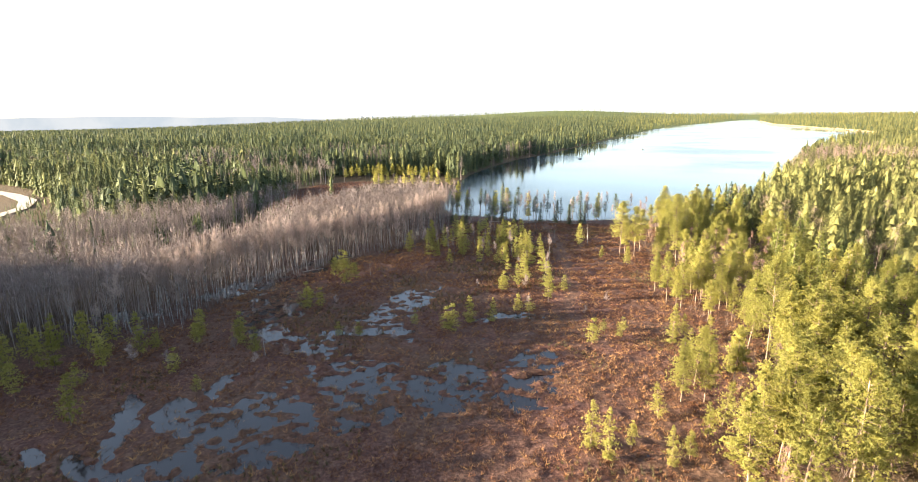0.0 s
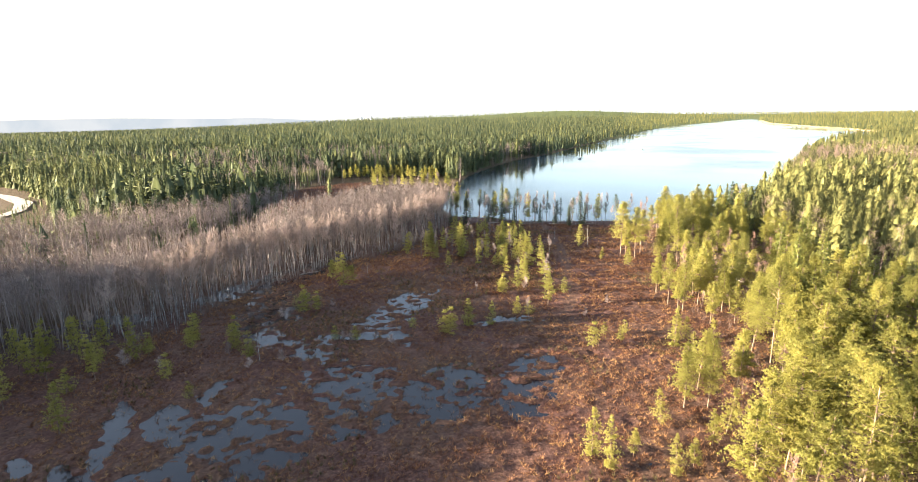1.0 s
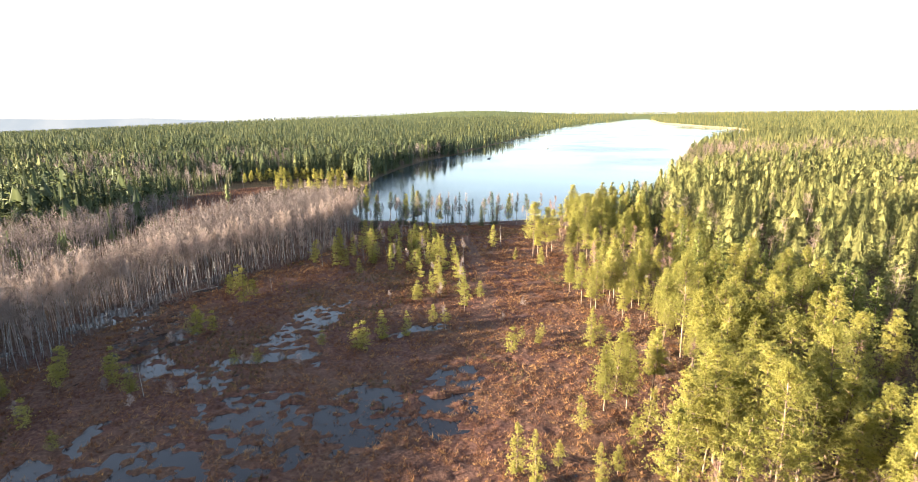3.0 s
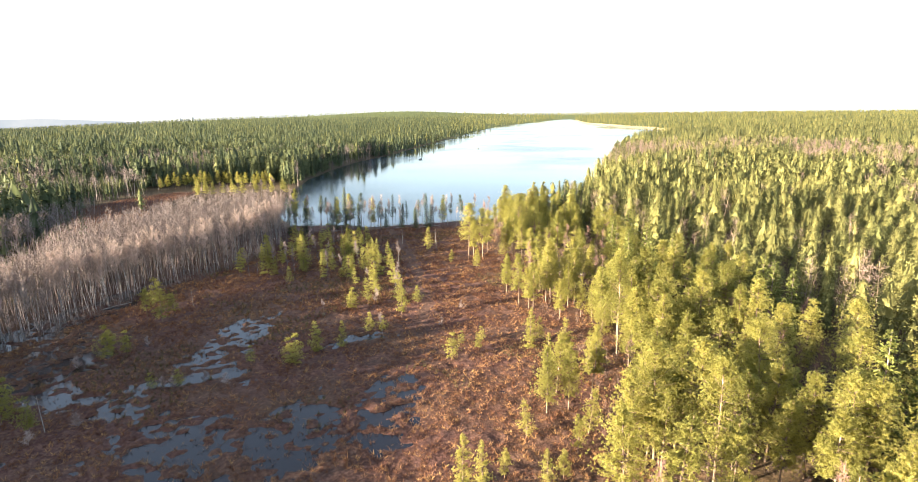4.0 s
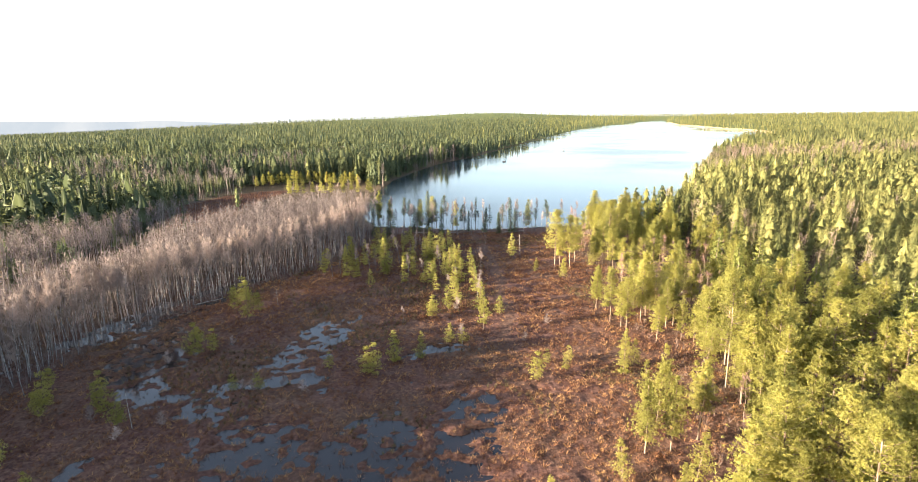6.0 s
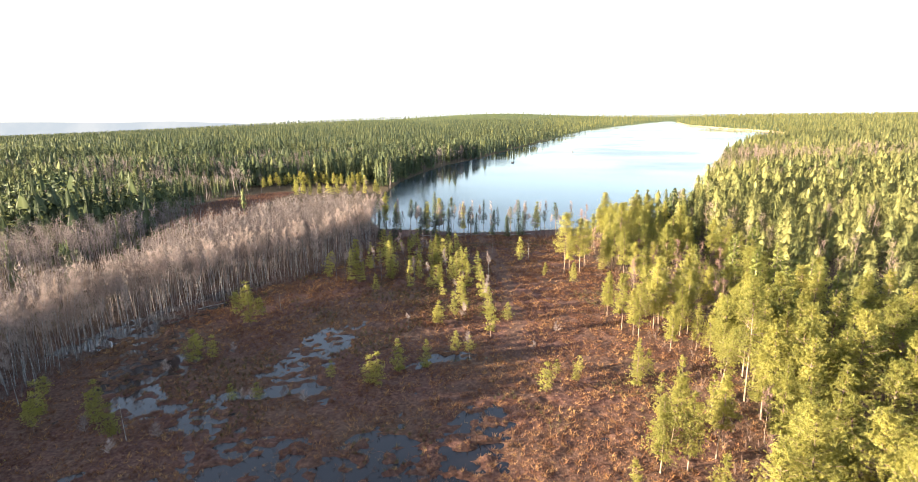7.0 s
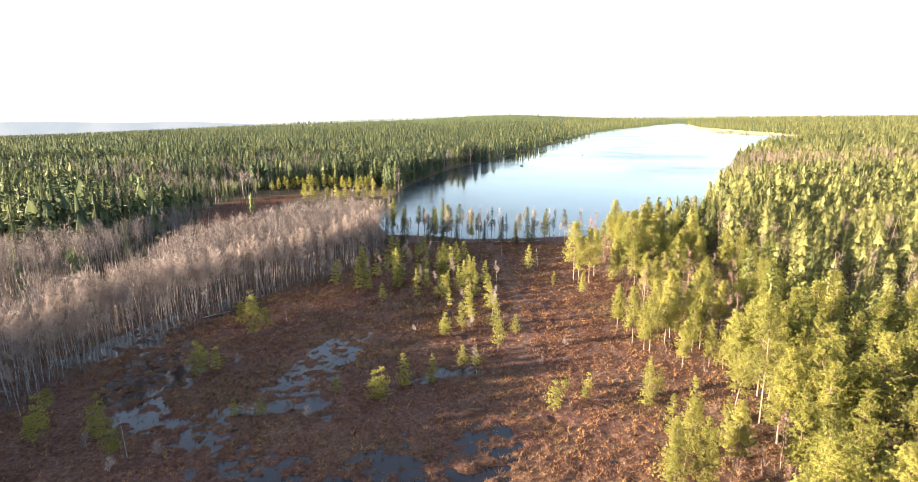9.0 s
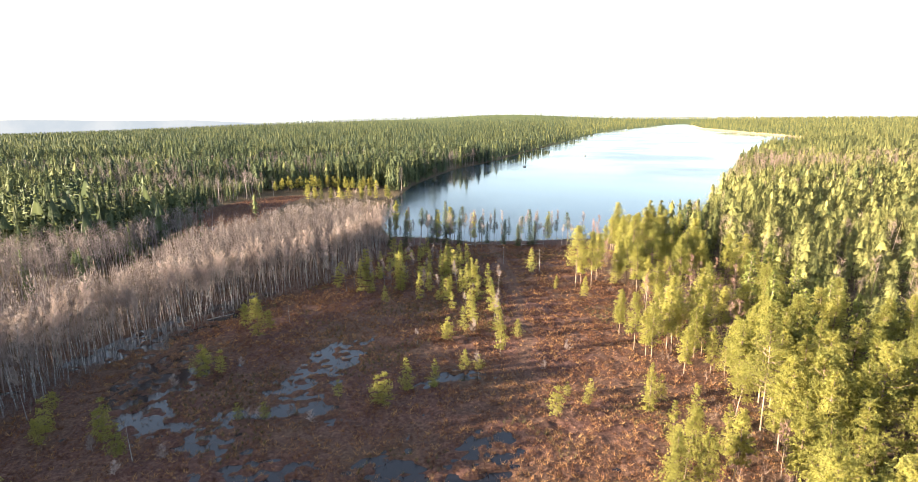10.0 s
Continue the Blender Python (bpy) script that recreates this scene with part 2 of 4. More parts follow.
def height(x, y):
    lake = border(LAKE, x, y)
    hummock = value_noise(x, y, 1.15, 2) - 0.5
    clumps = value_noise(x + 91, y + 13, 4.5, 3) - 0.5
    near = step(500, 120, np.hypot(x, y))
    z = 0.17 + (0.36 * hummock + 0.2 * clumps) * near
    islands = 1.1 * value_noise(x * 0.8 + 37, y * 1.1 + 71, 1.2, 1) + 0.4 * value_noise(x + 7, y + 171, 5.0, 2) + 0.5 * value_noise(x + 3, y + 11, 0.66, 1) - 1.0
    wobble = 5.0 * clumps + 2.2 * islands
    pool, flat = wetness(x + wobble, y - 0.9 * wobble, POOLS), wetness(x + wobble, y + wobble, FLATS)
    z = z + (flat * (-0.19 + 0.62 * islands) - pool * (0.34 - 0.5 * np.maximum(0, islands - 0.12))) * near
    east = step(0, 70, x - 45 - 0.25 * np.clip(y - 100, 0, 400)) * step(2, 60, lake)
    west = step(-60, -200, x) * step(2, 80, lake)
    far = np.hypot(x, y)
    z = z + east * 2.5 + west * 1.5
    z = z + step(300, 1500, far) * step(5, 200, lake) * (6 * value_noise(x, y, 700, 3) - 1.0)
    z = z + 48 * np.exp(-((x - 900) / 700) ** 2 - ((y - 4700) / 600) ** 2)
    z = z + 14 * np.exp(-((x - 100) / 700) ** 2 - ((y - 4300) / 600) ** 2)
    z = z + step(400, 2500, far) * step(2, 200, lake) * (11 * step(600, 1800, x)) - 0.0195 * np.maximum(0, far - 900) * step(-0.05, -0.65, np.arctan2(x, np.maximum(y, 1)))
    shore = np.clip(0.25 + 0.02 * lake, -1.5, 0.6)
    z = np.where(lake < 6, shore * step(6, 0, lake) + z * step(0, 6, lake), z)
    return np.where(lake < 0, -0.15 + np.maximum(lake, -6) * 0.2, z)


# ---- mesh helpers ----
def mesh_of(name, verts, tris, material, tint=None, smooth=False, normals=None):
    verts, tris = np.asarray(verts, np.float32), np.asarray(tris, np.int32)
    me = bpy.data.meshes.new(name)
    size = tris.shape[1]
    me.vertices.add(len(verts))
    me.vertices.foreach_set("co", verts.ravel())
    me.loops.add(tris.size)
    me.loops.foreach_set("vertex_index", tris.ravel())
    me.polygons.add(len(tris))
    me.polygons.foreach_set("loop_start", np.arange(0, tris.size, size, dtype=np.int32))
    me.polygons.foreach_set("use_smooth", np.full(len(tris), smooth or normals is not None))
    if tint is not None:
        me.attributes.new("tint", "FLOAT", "POINT").data.foreach_set("value", np.asarray(tint, np.float32))
    me.materials.append(material)
    me.update()
    if normals is not None:
        me.normals_split_custom_set_from_vertices(np.asarray(normals, np.float32))
    return me


def part(name, me, parent, label=""):
    ob = new(name, me)
    ob.parent = parent
    return tagged(ob, label)


def tube(points, radii, sides):
    """A tapering tube along points."""
    P, n = np.asarray(points, float), len(points)
    ang = np.arange(sides) * 2 * np.pi / sides
    d = np.gradient(P, axis=0)
    d /= np.linalg.norm(d, axis=1)[:, None] + 1e-9
    ref = np.where(np.abs(d[:, 2:]) > 0.9, [[1.0, 0, 0]], [[0, 0, 1.0]])
    u = np.cross(d, ref)
    u /= np.linalg.norm(u, axis=1)[:, None] + 1e-9
    v = np.cross(d, u)
    ring = P[:, None] + np.asarray(radii)[:, None, None] * (np.cos(ang)[None, :, None] * u[:, None] + np.sin(ang)[None, :, None] * v[:, None])
    i, k = np.meshgrid(np.arange(n - 1), np.arange(sides), indexing="ij")
    a, b = i * sides + k, i * sides + (k + 1) % sides
    tris = np.concatenate([np.stack([a, b, b + sides], -1).reshape(-1, 3), np.stack([a, b + sides, a + sides], -1).reshape(-1, 3)])
    return ring.reshape(-1, 3), tris


def join(pieces):
    verts, tris, base = [], [], 0
    for v, f in pieces:
        verts.append(v)
        tris.append(f + base)
        base += len(v)
    return np.concatenate(verts), np.concatenate(tris)


def twigs_at(r, centres, ways, length, width, count, spread):
    """Thin bare twigs that taper to a point."""
    c = np.repeat(centres, count, 0)
    w = unit(np.repeat(ways, count, 0) + spread * r.normal(size=c.shape))
    side = unit(np.cross(w, r.normal(size=c.shape))) * width / 2
    tip = c + w * length * r.uniform(0.5, 1.3, (len(c), 1))
    return np.stack([c - side, c + side, tip], 1).reshape(-1, 3), np.arange(len(c))[:, None] * 3 + [[0, 1, 2]]


def unit(v):
    return v / (np.linalg.norm(v, axis=-1, keepdims=True) + 1e-9)


def blades(r, centres, ways, length, width, count, spread, outward=None, loose=0.6):
    """Small needle sprays or leaves, count of them fanning out at each centre, lying roughly across the outward way."""
    c = np.repeat(centres, count, 0)
    w = unit(np.repeat(ways, count, 0) + spread * r.normal(size=c.shape))
    face = r.normal(size=c.shape)
    if outward is not None:
        face = unit(np.repeat(outward, count, 0) + loose * face)
        w = unit(w - 0.75 * face * (w * face).sum(1, keepdims=True))
    side = unit(np.cross(face, w))
    long = length * r.uniform(0.6, 1.25, (len(c), 1))
    wide = width * r.uniform(0.6, 1.3, (len(c), 1))
    k = np.arange(len(c))[:, None] * 3
    return np.stack([c, c + w * long + side * wide / 2, c + w * long * 0.8 - side * wide / 2], 1).reshape(-1, 3), k + [[0, 2, 1]]


def soft_normals(r, out, times, loose=0.35):
    """Normals of a leafy crown: outward, with some scatter from spray to spray."""
    n = unit(np.repeat(out, times // 3, 0) + loose * r.normal(size=(len(out) * times // 3, 3)))
    return np.repeat(n, 3, 0)


# ---- kinds of trees ----
def trunk_line(r, h, lean, n=6):
    z = np.linspace(0, h, n)
    bend = np.cumsum(r.normal(0, lean, (n, 2)), 0) * (z / h)[:, None]
    return np.column_stack([bend, z - 0.15])


def on_line(line, u):
    k = u * (len(line) - 1)
    i = np.minimum(k.astype(int), len(line) - 2)
    return line[i] + (k - i)[:, None] * (line[i + 1] - line[i])


def limbs_of(r, line, starts, ways, lengths, thick):
    """Three-sided limbs that leave the trunk, curving upwards at the tip."""
    pieces = []
    for s, w, l, th in zip(starts, ways, lengths, thick):
        tip = s + w * l + np.array([0, 0, 0.12 * l])
        pieces.append(tube([s, s + w * l * 0.55, tip], [th, th * 0.6, th * 0.15], 3))
    return join(pieces)


def pine_parts(seed, h, start, spread, limbs, tufts, leaf, sprays=6, peak=0.7):
    r = np.random.RandomState(seed)
    line = trunk_line(r, h, 0.025 * h ** 0.5)
    rad = 0.009 * h + 0.012
    trunk = tube(line, rad * np.linspace(1, 0.18, len(line)) ** 0.8, 7)
    tiers = max(6, limbs // 5)
    u = np.sort(start + (0.985 - start) * (r.randint(0, tiers, limbs) + 0.25 * r.uniform(0, 1, limbs)) / tiers)
    q = (u - start) / (1 - start)
    az = np.cumsum(r.uniform(1.5, 3.2, limbs))
    up = np.radians(4 + 46 * q ** 1.6 + r.normal(0, 7, limbs))
    ways = np.column_stack([np.cos(az) * np.cos(up), np.sin(az) * np.cos(up), np.sin(up)])
    shape = np.minimum(1.0, 0.5 + 2.2 * q) * (1.03 - q) ** peak + 0.05
    lengths = spread * shape * r.uniform(0.6, 1.2, limbs)
    starts = on_line(line, u)
    wood = limbs_of(r, line, starts, ways, lengths, 0.012 + 0.016 * lengths)
    c, w = [], []
    for s, d, l in zip(starts, ways, lengths):
        n = max(3, int(tufts * (0.35 + l / spread)))
        f = r.uniform(0.32, 1.05, n)[:, None]
        off = r.normal(0, 0.17 * l + 0.03, (n, 3)) * (0.4 + f) * [1, 1, 0.55]
        c.append(s + d * l * f + off + [0, 0, 0.1 * l])
        w.append(unit(d * 0.55 + off * 0.9 + [0, 0, 0.8]))
    n = 8
    c.append(line[-1] + r.normal(0, 0.12, (n, 3)) - [0, 0, 0.15])
    w.append(np.tile([0, 0, 1.0], (n, 1)))
    c = np.concatenate(c)
    out = unit(c - on_line(line, np.clip(c[:, 2] / h - 0.06, 0, 0.99)) + 1e-3)
    crown = blades(r, c, np.concatenate(w), leaf, leaf * 0.26, sprays, 0.7, out, 1.2)
    return trunk, wood, (*crown, soft_normals(r, out, sprays * 3, 0.9))


def spruce_parts(seed, h, spread, limbs, tufts, leaf=0.40, sprays=4):
    r = np.random.RandomState(seed)
    line = trunk_line(r, h, 0.015)
    trunk = tube(line, (0.012 * h + 0.02) * np.linspace(1, 0.1, len(line)), 7)
    u = np.clip(np.linspace(0.07, 0.985, limbs) + r.normal(0, 0.006, limbs), 0.05, 0.99)
    az = np.cumsum(r.uniform(1.9, 2.9, limbs))
    lengths = spread * (1.0 - u) ** 0.85 * r.uniform(0.7, 1.15, limbs) + 0.16
    up = np.radians(-18 + 50 * u ** 2 + r.normal(0, 6, limbs))
    ways = np.column_stack([np.cos(az) * np.cos(up), np.sin(az) * np.cos(up), np.sin(up)])
    starts = on_line(line, np.clip(u, 0, 0.995))
    wood = limbs_of(r, line, starts, ways, lengths, 0.008 + 0.012 * lengths)
    c, w = [], []
    for s, d, l in zip(starts, ways, lengths):
        n = max(4, int(tufts * (0.3 + l / spread)))
        f = r.uniform(0.12, 1.0, n)[:, None]
        side = np.array([-d[1], d[0], 0])
        off = side * (r.normal(0, 0.20, n)[:, None] * l * f + r.normal(0, 0.04, n)[:, None])
        c.append(s + d * l * f + off + [0, 0, 0.10 * l] * f)
        w.append(unit(d + off / l * 1.5 + [0, 0, -0.25]))
    c.append(line[-1:] - [[0, 0, 0.1]])
    w.append(np.array([[0, 0, 1.0]]))
    c = np.concatenate(c)
    out = unit((c - [0, 0, 1]) * [1, 1, 0] + [0, 0, 0.35])
    crown = blades(r, c, np.concatenate(w), leaf, leaf * 0.38, sprays, 0.5, out, 0.9)
    return trunk, wood, (*crown, soft_normals(r, out, sprays * 3))


def birch_parts(seed, h, start, spread, limbs, twigs, twig_wide=0.035):
    r = np.random.RandomState(seed)
    line = trunk_line(r, h, 0.02 * h)
    trunk = tube(line, (0.0045 * h + 0.016) * np.linspace(1, 0.14, len(line)), 6)
    u = start + (0.97 - start) * r.uniform(0, 1, limbs)
    q = (u - start) / (1 - start)
    az = r.uniform(0, 6.28, limbs)
    up = np.radians(42 + 24 * q + r.normal(0, 9, limbs))
    ways = np.column_stack([np.cos(az) * np.cos(up), np.sin(az) * np.cos(up), np.sin(up)])
    lengths = spread * (1.05 - 0.75 * q) * r.uniform(0.55, 1.15, limbs)
    starts = on_line(line, u)
    wood = limbs_of(r, line, starts, ways, lengths, 0.008 + 0.009 * lengths)
    c, w = [], []
    for s, d, l in zip(starts, ways, lengths):
        f = r.uniform(0.3, 1.0, twigs)[:, None]
        c.append(s + d * l * f + r.normal(0, 0.05, (twigs, 3)) + [0, 0, 0.1 * l] * f)
        w.append(unit(np.tile(d, (twigs, 1)) + [0, 0, 0.25]))
    crown = twigs_at(r, np.concatenate(c), np.concatenate(w), 0.62, twig_wide, 2, 0.75)
    return trunk, wood, (*crown, None)


def tree_thing(name, parts, bark_m, leaf_m, limb_m, label, category, group):
    top = new(name)
    (tv, tf), (wv, wf), (cv, cf, cn) = parts
    part("trunk", mesh_of("trunk", tv, tf, bark_m, smooth=True), top)
    tagged(part("branchwork", mesh_of("branchwork", wv, wf, limb_m, smooth=True), top), kind="stuff")
    tagged(part("crown", mesh_of("crown", cv, cf, leaf_m, normals=cn), top), kind="stuff")
    return tagged(top, label, category, group)


TALL_PINES = [tree_thing("pine_tree", pine_parts(s, 10, st, sp, 70, 21, 0.18, 13), PINE_BARK, PINE, PINE_BARK,
              "tall sunlit pine with bare lower trunk and yellow-green crown", "tree", "pines along the bog edge")
              for s, st, sp in ((11, 0.28, 1.6), (12, 0.38, 1.4), (13, 0.22, 1.7), (14, 0.32, 1.9))]
YOUNG_PINES = [tree_thing("young_pine", pine_parts(s, 6, st, sp, 46, 16, 0.155, 11, 0.9), PINE_BARK, PINE, PINE_BARK,
               "young bushy yellow-green pine with branches low down", "tree", "young pines")
               for s, st, sp in ((21, 0.1, 1.2), (22, 0.14, 1.35), (23, 0.2, 1.1))]
BOG_PINES = [tree_thing("bog_pine", pine_parts(s, 5, st, sp, 38, 15, 0.15, 11, 0.62), PINE_BARK, PINE, PINE_BARK,
             "small stunted pine with a thin trunk standing in the wet bog", "tree", "stunted bog pines")
             for s, st, sp in ((31, 0.2, 1.3), (32, 0.28, 1.2), (33, 0.14, 1.3))]
OLD_PINES = [tree_thing("pine_tree", pine_parts(s, 15, st, sp, 84, 32, 0.195, 13), PINE_BARK, PINE, PINE_BARK,
             "large old pine with broad open crown and pale limbs", "tree", "pines along the bog edge")
             for s, st, sp in ((41, 0.3, 3.5), (42, 0.36, 3.1))]
SPRUCES = [tree_thing("spruce_tree", spruce_parts(s, 12, sp, 80, 12, 0.33, 5), SPRUCE_BARK, SPRUCE, SPRUCE_BARK,
           "pointed green spruce with drooping branches down to the ground", "tree", "spruces of the mixed wood")
           for s, sp in ((51, 1.9), (52, 1.6), (53, 2.2))]
# shore spruces and pines carry their shade in the needle colour
SHADED_SPRUCES = [tree_thing("spruce_tree", spruce_parts(s, 12, sp, 80, 12, 0.33, 5), SPRUCE_BARK, SHADED_NEEDLES, SPRUCE_BARK,
                "spruce at the lake shore with needles coloured dark as in shade", "tree", "spruces at the lake shore")
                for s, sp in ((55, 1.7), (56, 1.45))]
SHADED_PINES = [tree_thing("shore_pine", pine_parts(s, 10, st, sp, 40, 14, 0.18, 10), PINE_BARK, SHADED_NEEDLES, PINE_BARK,
              "slender bare-stemmed shore pine with needles coloured dark as in shade", "tree", "pines at the lake shore")
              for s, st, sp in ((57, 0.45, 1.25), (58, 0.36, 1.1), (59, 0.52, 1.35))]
BIRCHES = [tree_thing("birch_tree", birch_parts(s, 12, st, 1.6, 28, 26, 0.019), BIRCH_BARK, TWIG, TWIG,
           "leafless birch with a thin pale trunk and brown twigs", "tree", "leafless birches of the belt")
           for s, st in ((61, 0.56), (62, 0.6), (63, 0.5), (64, 0.64), (65, 0.46))]
RED_BIRCHES = [tree_thing("birch_tree", birch_parts(s, 9, 0.3, 1.5, 22, 18, 0.024), SPRUCE_BARK, PINK_TWIG, PINK_TWIG,
               "leafless birch with a haze of reddish twigs among pines", "tree", "reddish birches of the mixed wood")
               for s in (71, 72)]
BUSHES = [tree_thing("willow_bush", birch_parts(s, 2.6, 0.05, 1.3, 22, 12, 0.03), TWIG, TWIG, TWIG,
          "bare grey-brown willow bush beside a bog pool", "bush", "willow bushes") for s in (81, 82)]


def snag():
    r = np.random.RandomState(91)
    top = new("dead_tree")
    line = trunk_line(r, 5, 0.05)
    part("trunk", mesh_of("trunk", *tube(line, 0.06 * np.linspace(1, 0.25, 6), 6), DEAD_WOOD, smooth=True), top)
    u = r.uniform(0.35, 0.95, 9)
    az = r.uniform(0, 6.28, 9)
    ways = np.column_stack([np.cos(az), np.sin(az), np.full(9, 0.35)])
    part("branchwork", mesh_of("branchwork", *limbs_of(r, line, on_line(line, u), ways, r.uniform(0.2, 0.7, 9), np.full(9, 0.015)), DEAD_WOOD), top)["kind"] = "stuff"
    return tagged(top, "dead bare trunk bleached grey, standing in the bog", "dead tree", "dead trees")


SNAGS = [snag()]
USED = set()
spot = random.Random(5)


def ground_at(x, y):
    return float(height(np.array([x]), np.array([y]))[0])


def plant(kinds, x, y, h, wide=1.0):
    """Stands a tree of height h at a place; the first use of each kind moves the built one, the rest are copies."""
    ob = spot.choice(kinds)
    tall = {"pine_tree": 10, "young_pine": 6, "shore_pine": 10, "bog_pine": 5, "spruce_tree": 12, "birch_tree": 12, "willow_bush": 2.6, "dead_tree": 5}[ob.name.split(".")[0]]
    tall = 15 if ob in OLD_PINES else 9 if ob in RED_BIRCHES else tall
    k = h / tall
    wide = wide * k ** -0.25 * spot.uniform(0.9, 1.12)
    lean = 3.2 if ob in BIRCHES else 1.5
    m = pose(x, y, ground_at(x, y) - 0.05, spot.gauss(0, lean), spot.gauss(0, lean), spot.uniform(0, 360)) @ Matrix.Diagonal((k * wide, k * wide, k, 1))
    if ob in USED:
        made = copy_thing(ob, pose(0, 0, 0))
    else:
        made = ob
        USED.add(ob)
    made.matrix_basis = m
    return made


# ---- ground, lake, bog pools ----
def axis_lines(lo, hi, fine, reach_lo, reach_hi, grow=1.09):
    inner = list(np.arange(lo, hi + fine / 2, fine))
    d, a = fine, []
    v = hi
    while v < reach_hi:
        d *= grow
        v += d
        a.append(v)
    d, b, v = fine, [], lo
    while v > reach_lo:
        d *= grow
        v -= d
        b.append(v)
    return np.array(b[::-1] + inner + a)


def trail_at(x, y):
    """A worn track through the sedge from the bog to the lake shore, 0 to 1."""
    mid = np.interp(y, [98, 106, 122, 140, 151, 176, 186], [20, 22.5, 24.5, 27, 27.5, 28, 27]) + 0.5 * np.sin(y * 0.35)
    return step(1.9, 0.6, np.abs(x - mid)) * step(96, 104, y) * step(188, 182, y)


def build_ground():
    xs, ys = axis_lines(-54, 36, 0.33, -4600, 4600, 1.1), axis_lines(46, 118, 0.33, -500, 4900, 1.055)
    X, Y = np.meshgrid(xs, ys)
    x, y = X.ravel(), Y.ravel()
    z = height(x, y)
    n = len(xs)
    i, j = np.meshgrid(np.arange(len(ys) - 1), np.arange(n - 1), indexing="ij")
    a = (i * n + j).ravel()
    me = mesh_of("ground", np.column_stack([x, y, z]), np.column_stack([a, a + 1, a + n + 1, a + n]), GROUND, smooth=True)
    bog = np.maximum(step(26, 2, border(BOG, x, y)), step(4, -2, border(CLEARING, x, y)))
    me.attributes.new("bog", "FLOAT", "POINT").data.foreach_set("value", bog.astype(np.float32))
    me.attributes.new("trail", "FLOAT", "POINT").data.foreach_set("value", (0.85 * trail_at(x, y)).astype(np.float32))
    me.attributes.new("far", "FLOAT", "POINT").data.foreach_set("value", step(500, 1200, np.hypot(x, y)).astype(np.float32))
    tagged(new("ground", me), "rusty brown wet bog and dark forest floor", "ground", kind="structure")


def flat_water(name, outline, material, label, z):
    bm = bmesh.new()
    face = bm.faces.new([bm.verts.new((x, y, z)) for x, y in outline])
    face.normal_update()
    if face.normal.z < 0:
        face.normal_flip()
    bmesh.ops.triangulate(bm, faces=[face])
    me = bpy.data.meshes.new(name)
    bm.to_mesh(me)
    me.materials.append(material)
    tagged(new(name, me), label, "water", kind="structure")


build_ground()
flat_water("water_lake", LAKE, LAKE_WATER, "calm lake reflecting the pale sky", 0.0)
flat_water("water_bog", [(-95, 30), (-2, 30), (40, 45), (36, 130), (-4, 165), (-60, 232), (-90, 232)], BOG_WATER,
           "still dark pools of bog water", 0.004)

# ---- trees placed one by one ----
def scatter(seed, box, spacing, mask):
    """Jittered places inside a box where the mask holds."""
    r = np.random.RandomState(seed)
    X, Y = np.meshgrid(np.arange(box[0], box[2], spacing), np.arange(box[1], box[3], spacing))
    x, y = X.ravel() + r.uniform(-0.48, 0.48, X.size) * spacing, Y.ravel() + r.uniform(-0.48, 0.48, X.size) * spacing
    keep = mask(x, y)
    return x[keep], y[keep], r


for x, y, h in [(-60.9, 74, 7.4), (-58.7, 74, 8.7), (-57.2, 78.8, 8.2), (-51.8, 74, 7.4), (-49.6, 79.7, 7.6), (-58.1, 65.9, 5.9),
                (-62, 69, 6.5), (-65, 77, 7), (-47, 60.5, 7.0), (-43.1, 85.2, 5.8), (-24.9, 114.4, 8), (-28.4, 118.7, 5.6), (-27.8, 123.7, 6.2)]:
    plant(BOG_PINES + YOUNG_PINES[1:], x, y, h)
for x, y, h in [(-64, 72, 7), (-67, 68, 6), (-70, 74, 8), (-63, 80, 7), (-56, 83, 6), (-54, 78, 5), (-68, 63, 6), (-72, 67, 8), (-53, 70, 4), (-61, 61, 5)]:
    plant(BOG_PINES, x, y, h)
for x, y, h in [(-48.5, 81.9, 4.1), (-35.8, 84, 4.7), (-29.7, 101.7, 4.7), (-41.6, 73.9, 4.2), (-35.7, 68.8, 2.7), (-31.8, 79.6, 5),
                (-23.5, 117.3, 4.7), (-29.4, 99.6, 5.9), (-27.3, 101.3, 4.1), (-36.9, 86.2, 5), (-45.9, 91.3, 3.6), (-42.4, 83.1, 4.4),
                (-8.2, 92.1, 2.8), (-17.1, 86.9, 2.7), (-20.6, 87.3, 2.7), (26.2, 85.9, 2.7), (27.5, 88.3, 2.8), (24.2, 88.7, 2.4)]:
    plant(BOG_PINES, x, y, h)
for x, y, h in [(-1.5, 88.5, 5.4), (-2.4, 89.2, 4.6), (1.6, 93, 5.4), (5.5, 93.8, 4.8), (10.5, 98.1, 3.8), (12.7, 98.1, 3),
                (21.5, 109.9, 3.9), (21.1, 83.6, 4.6), (14.1, 120.3, 4.9), (8.9, 110.1, 4.6)]:
    plant(YOUNG_PINES[:2] + BOG_PINES[2:], x, y, h, 1.1)
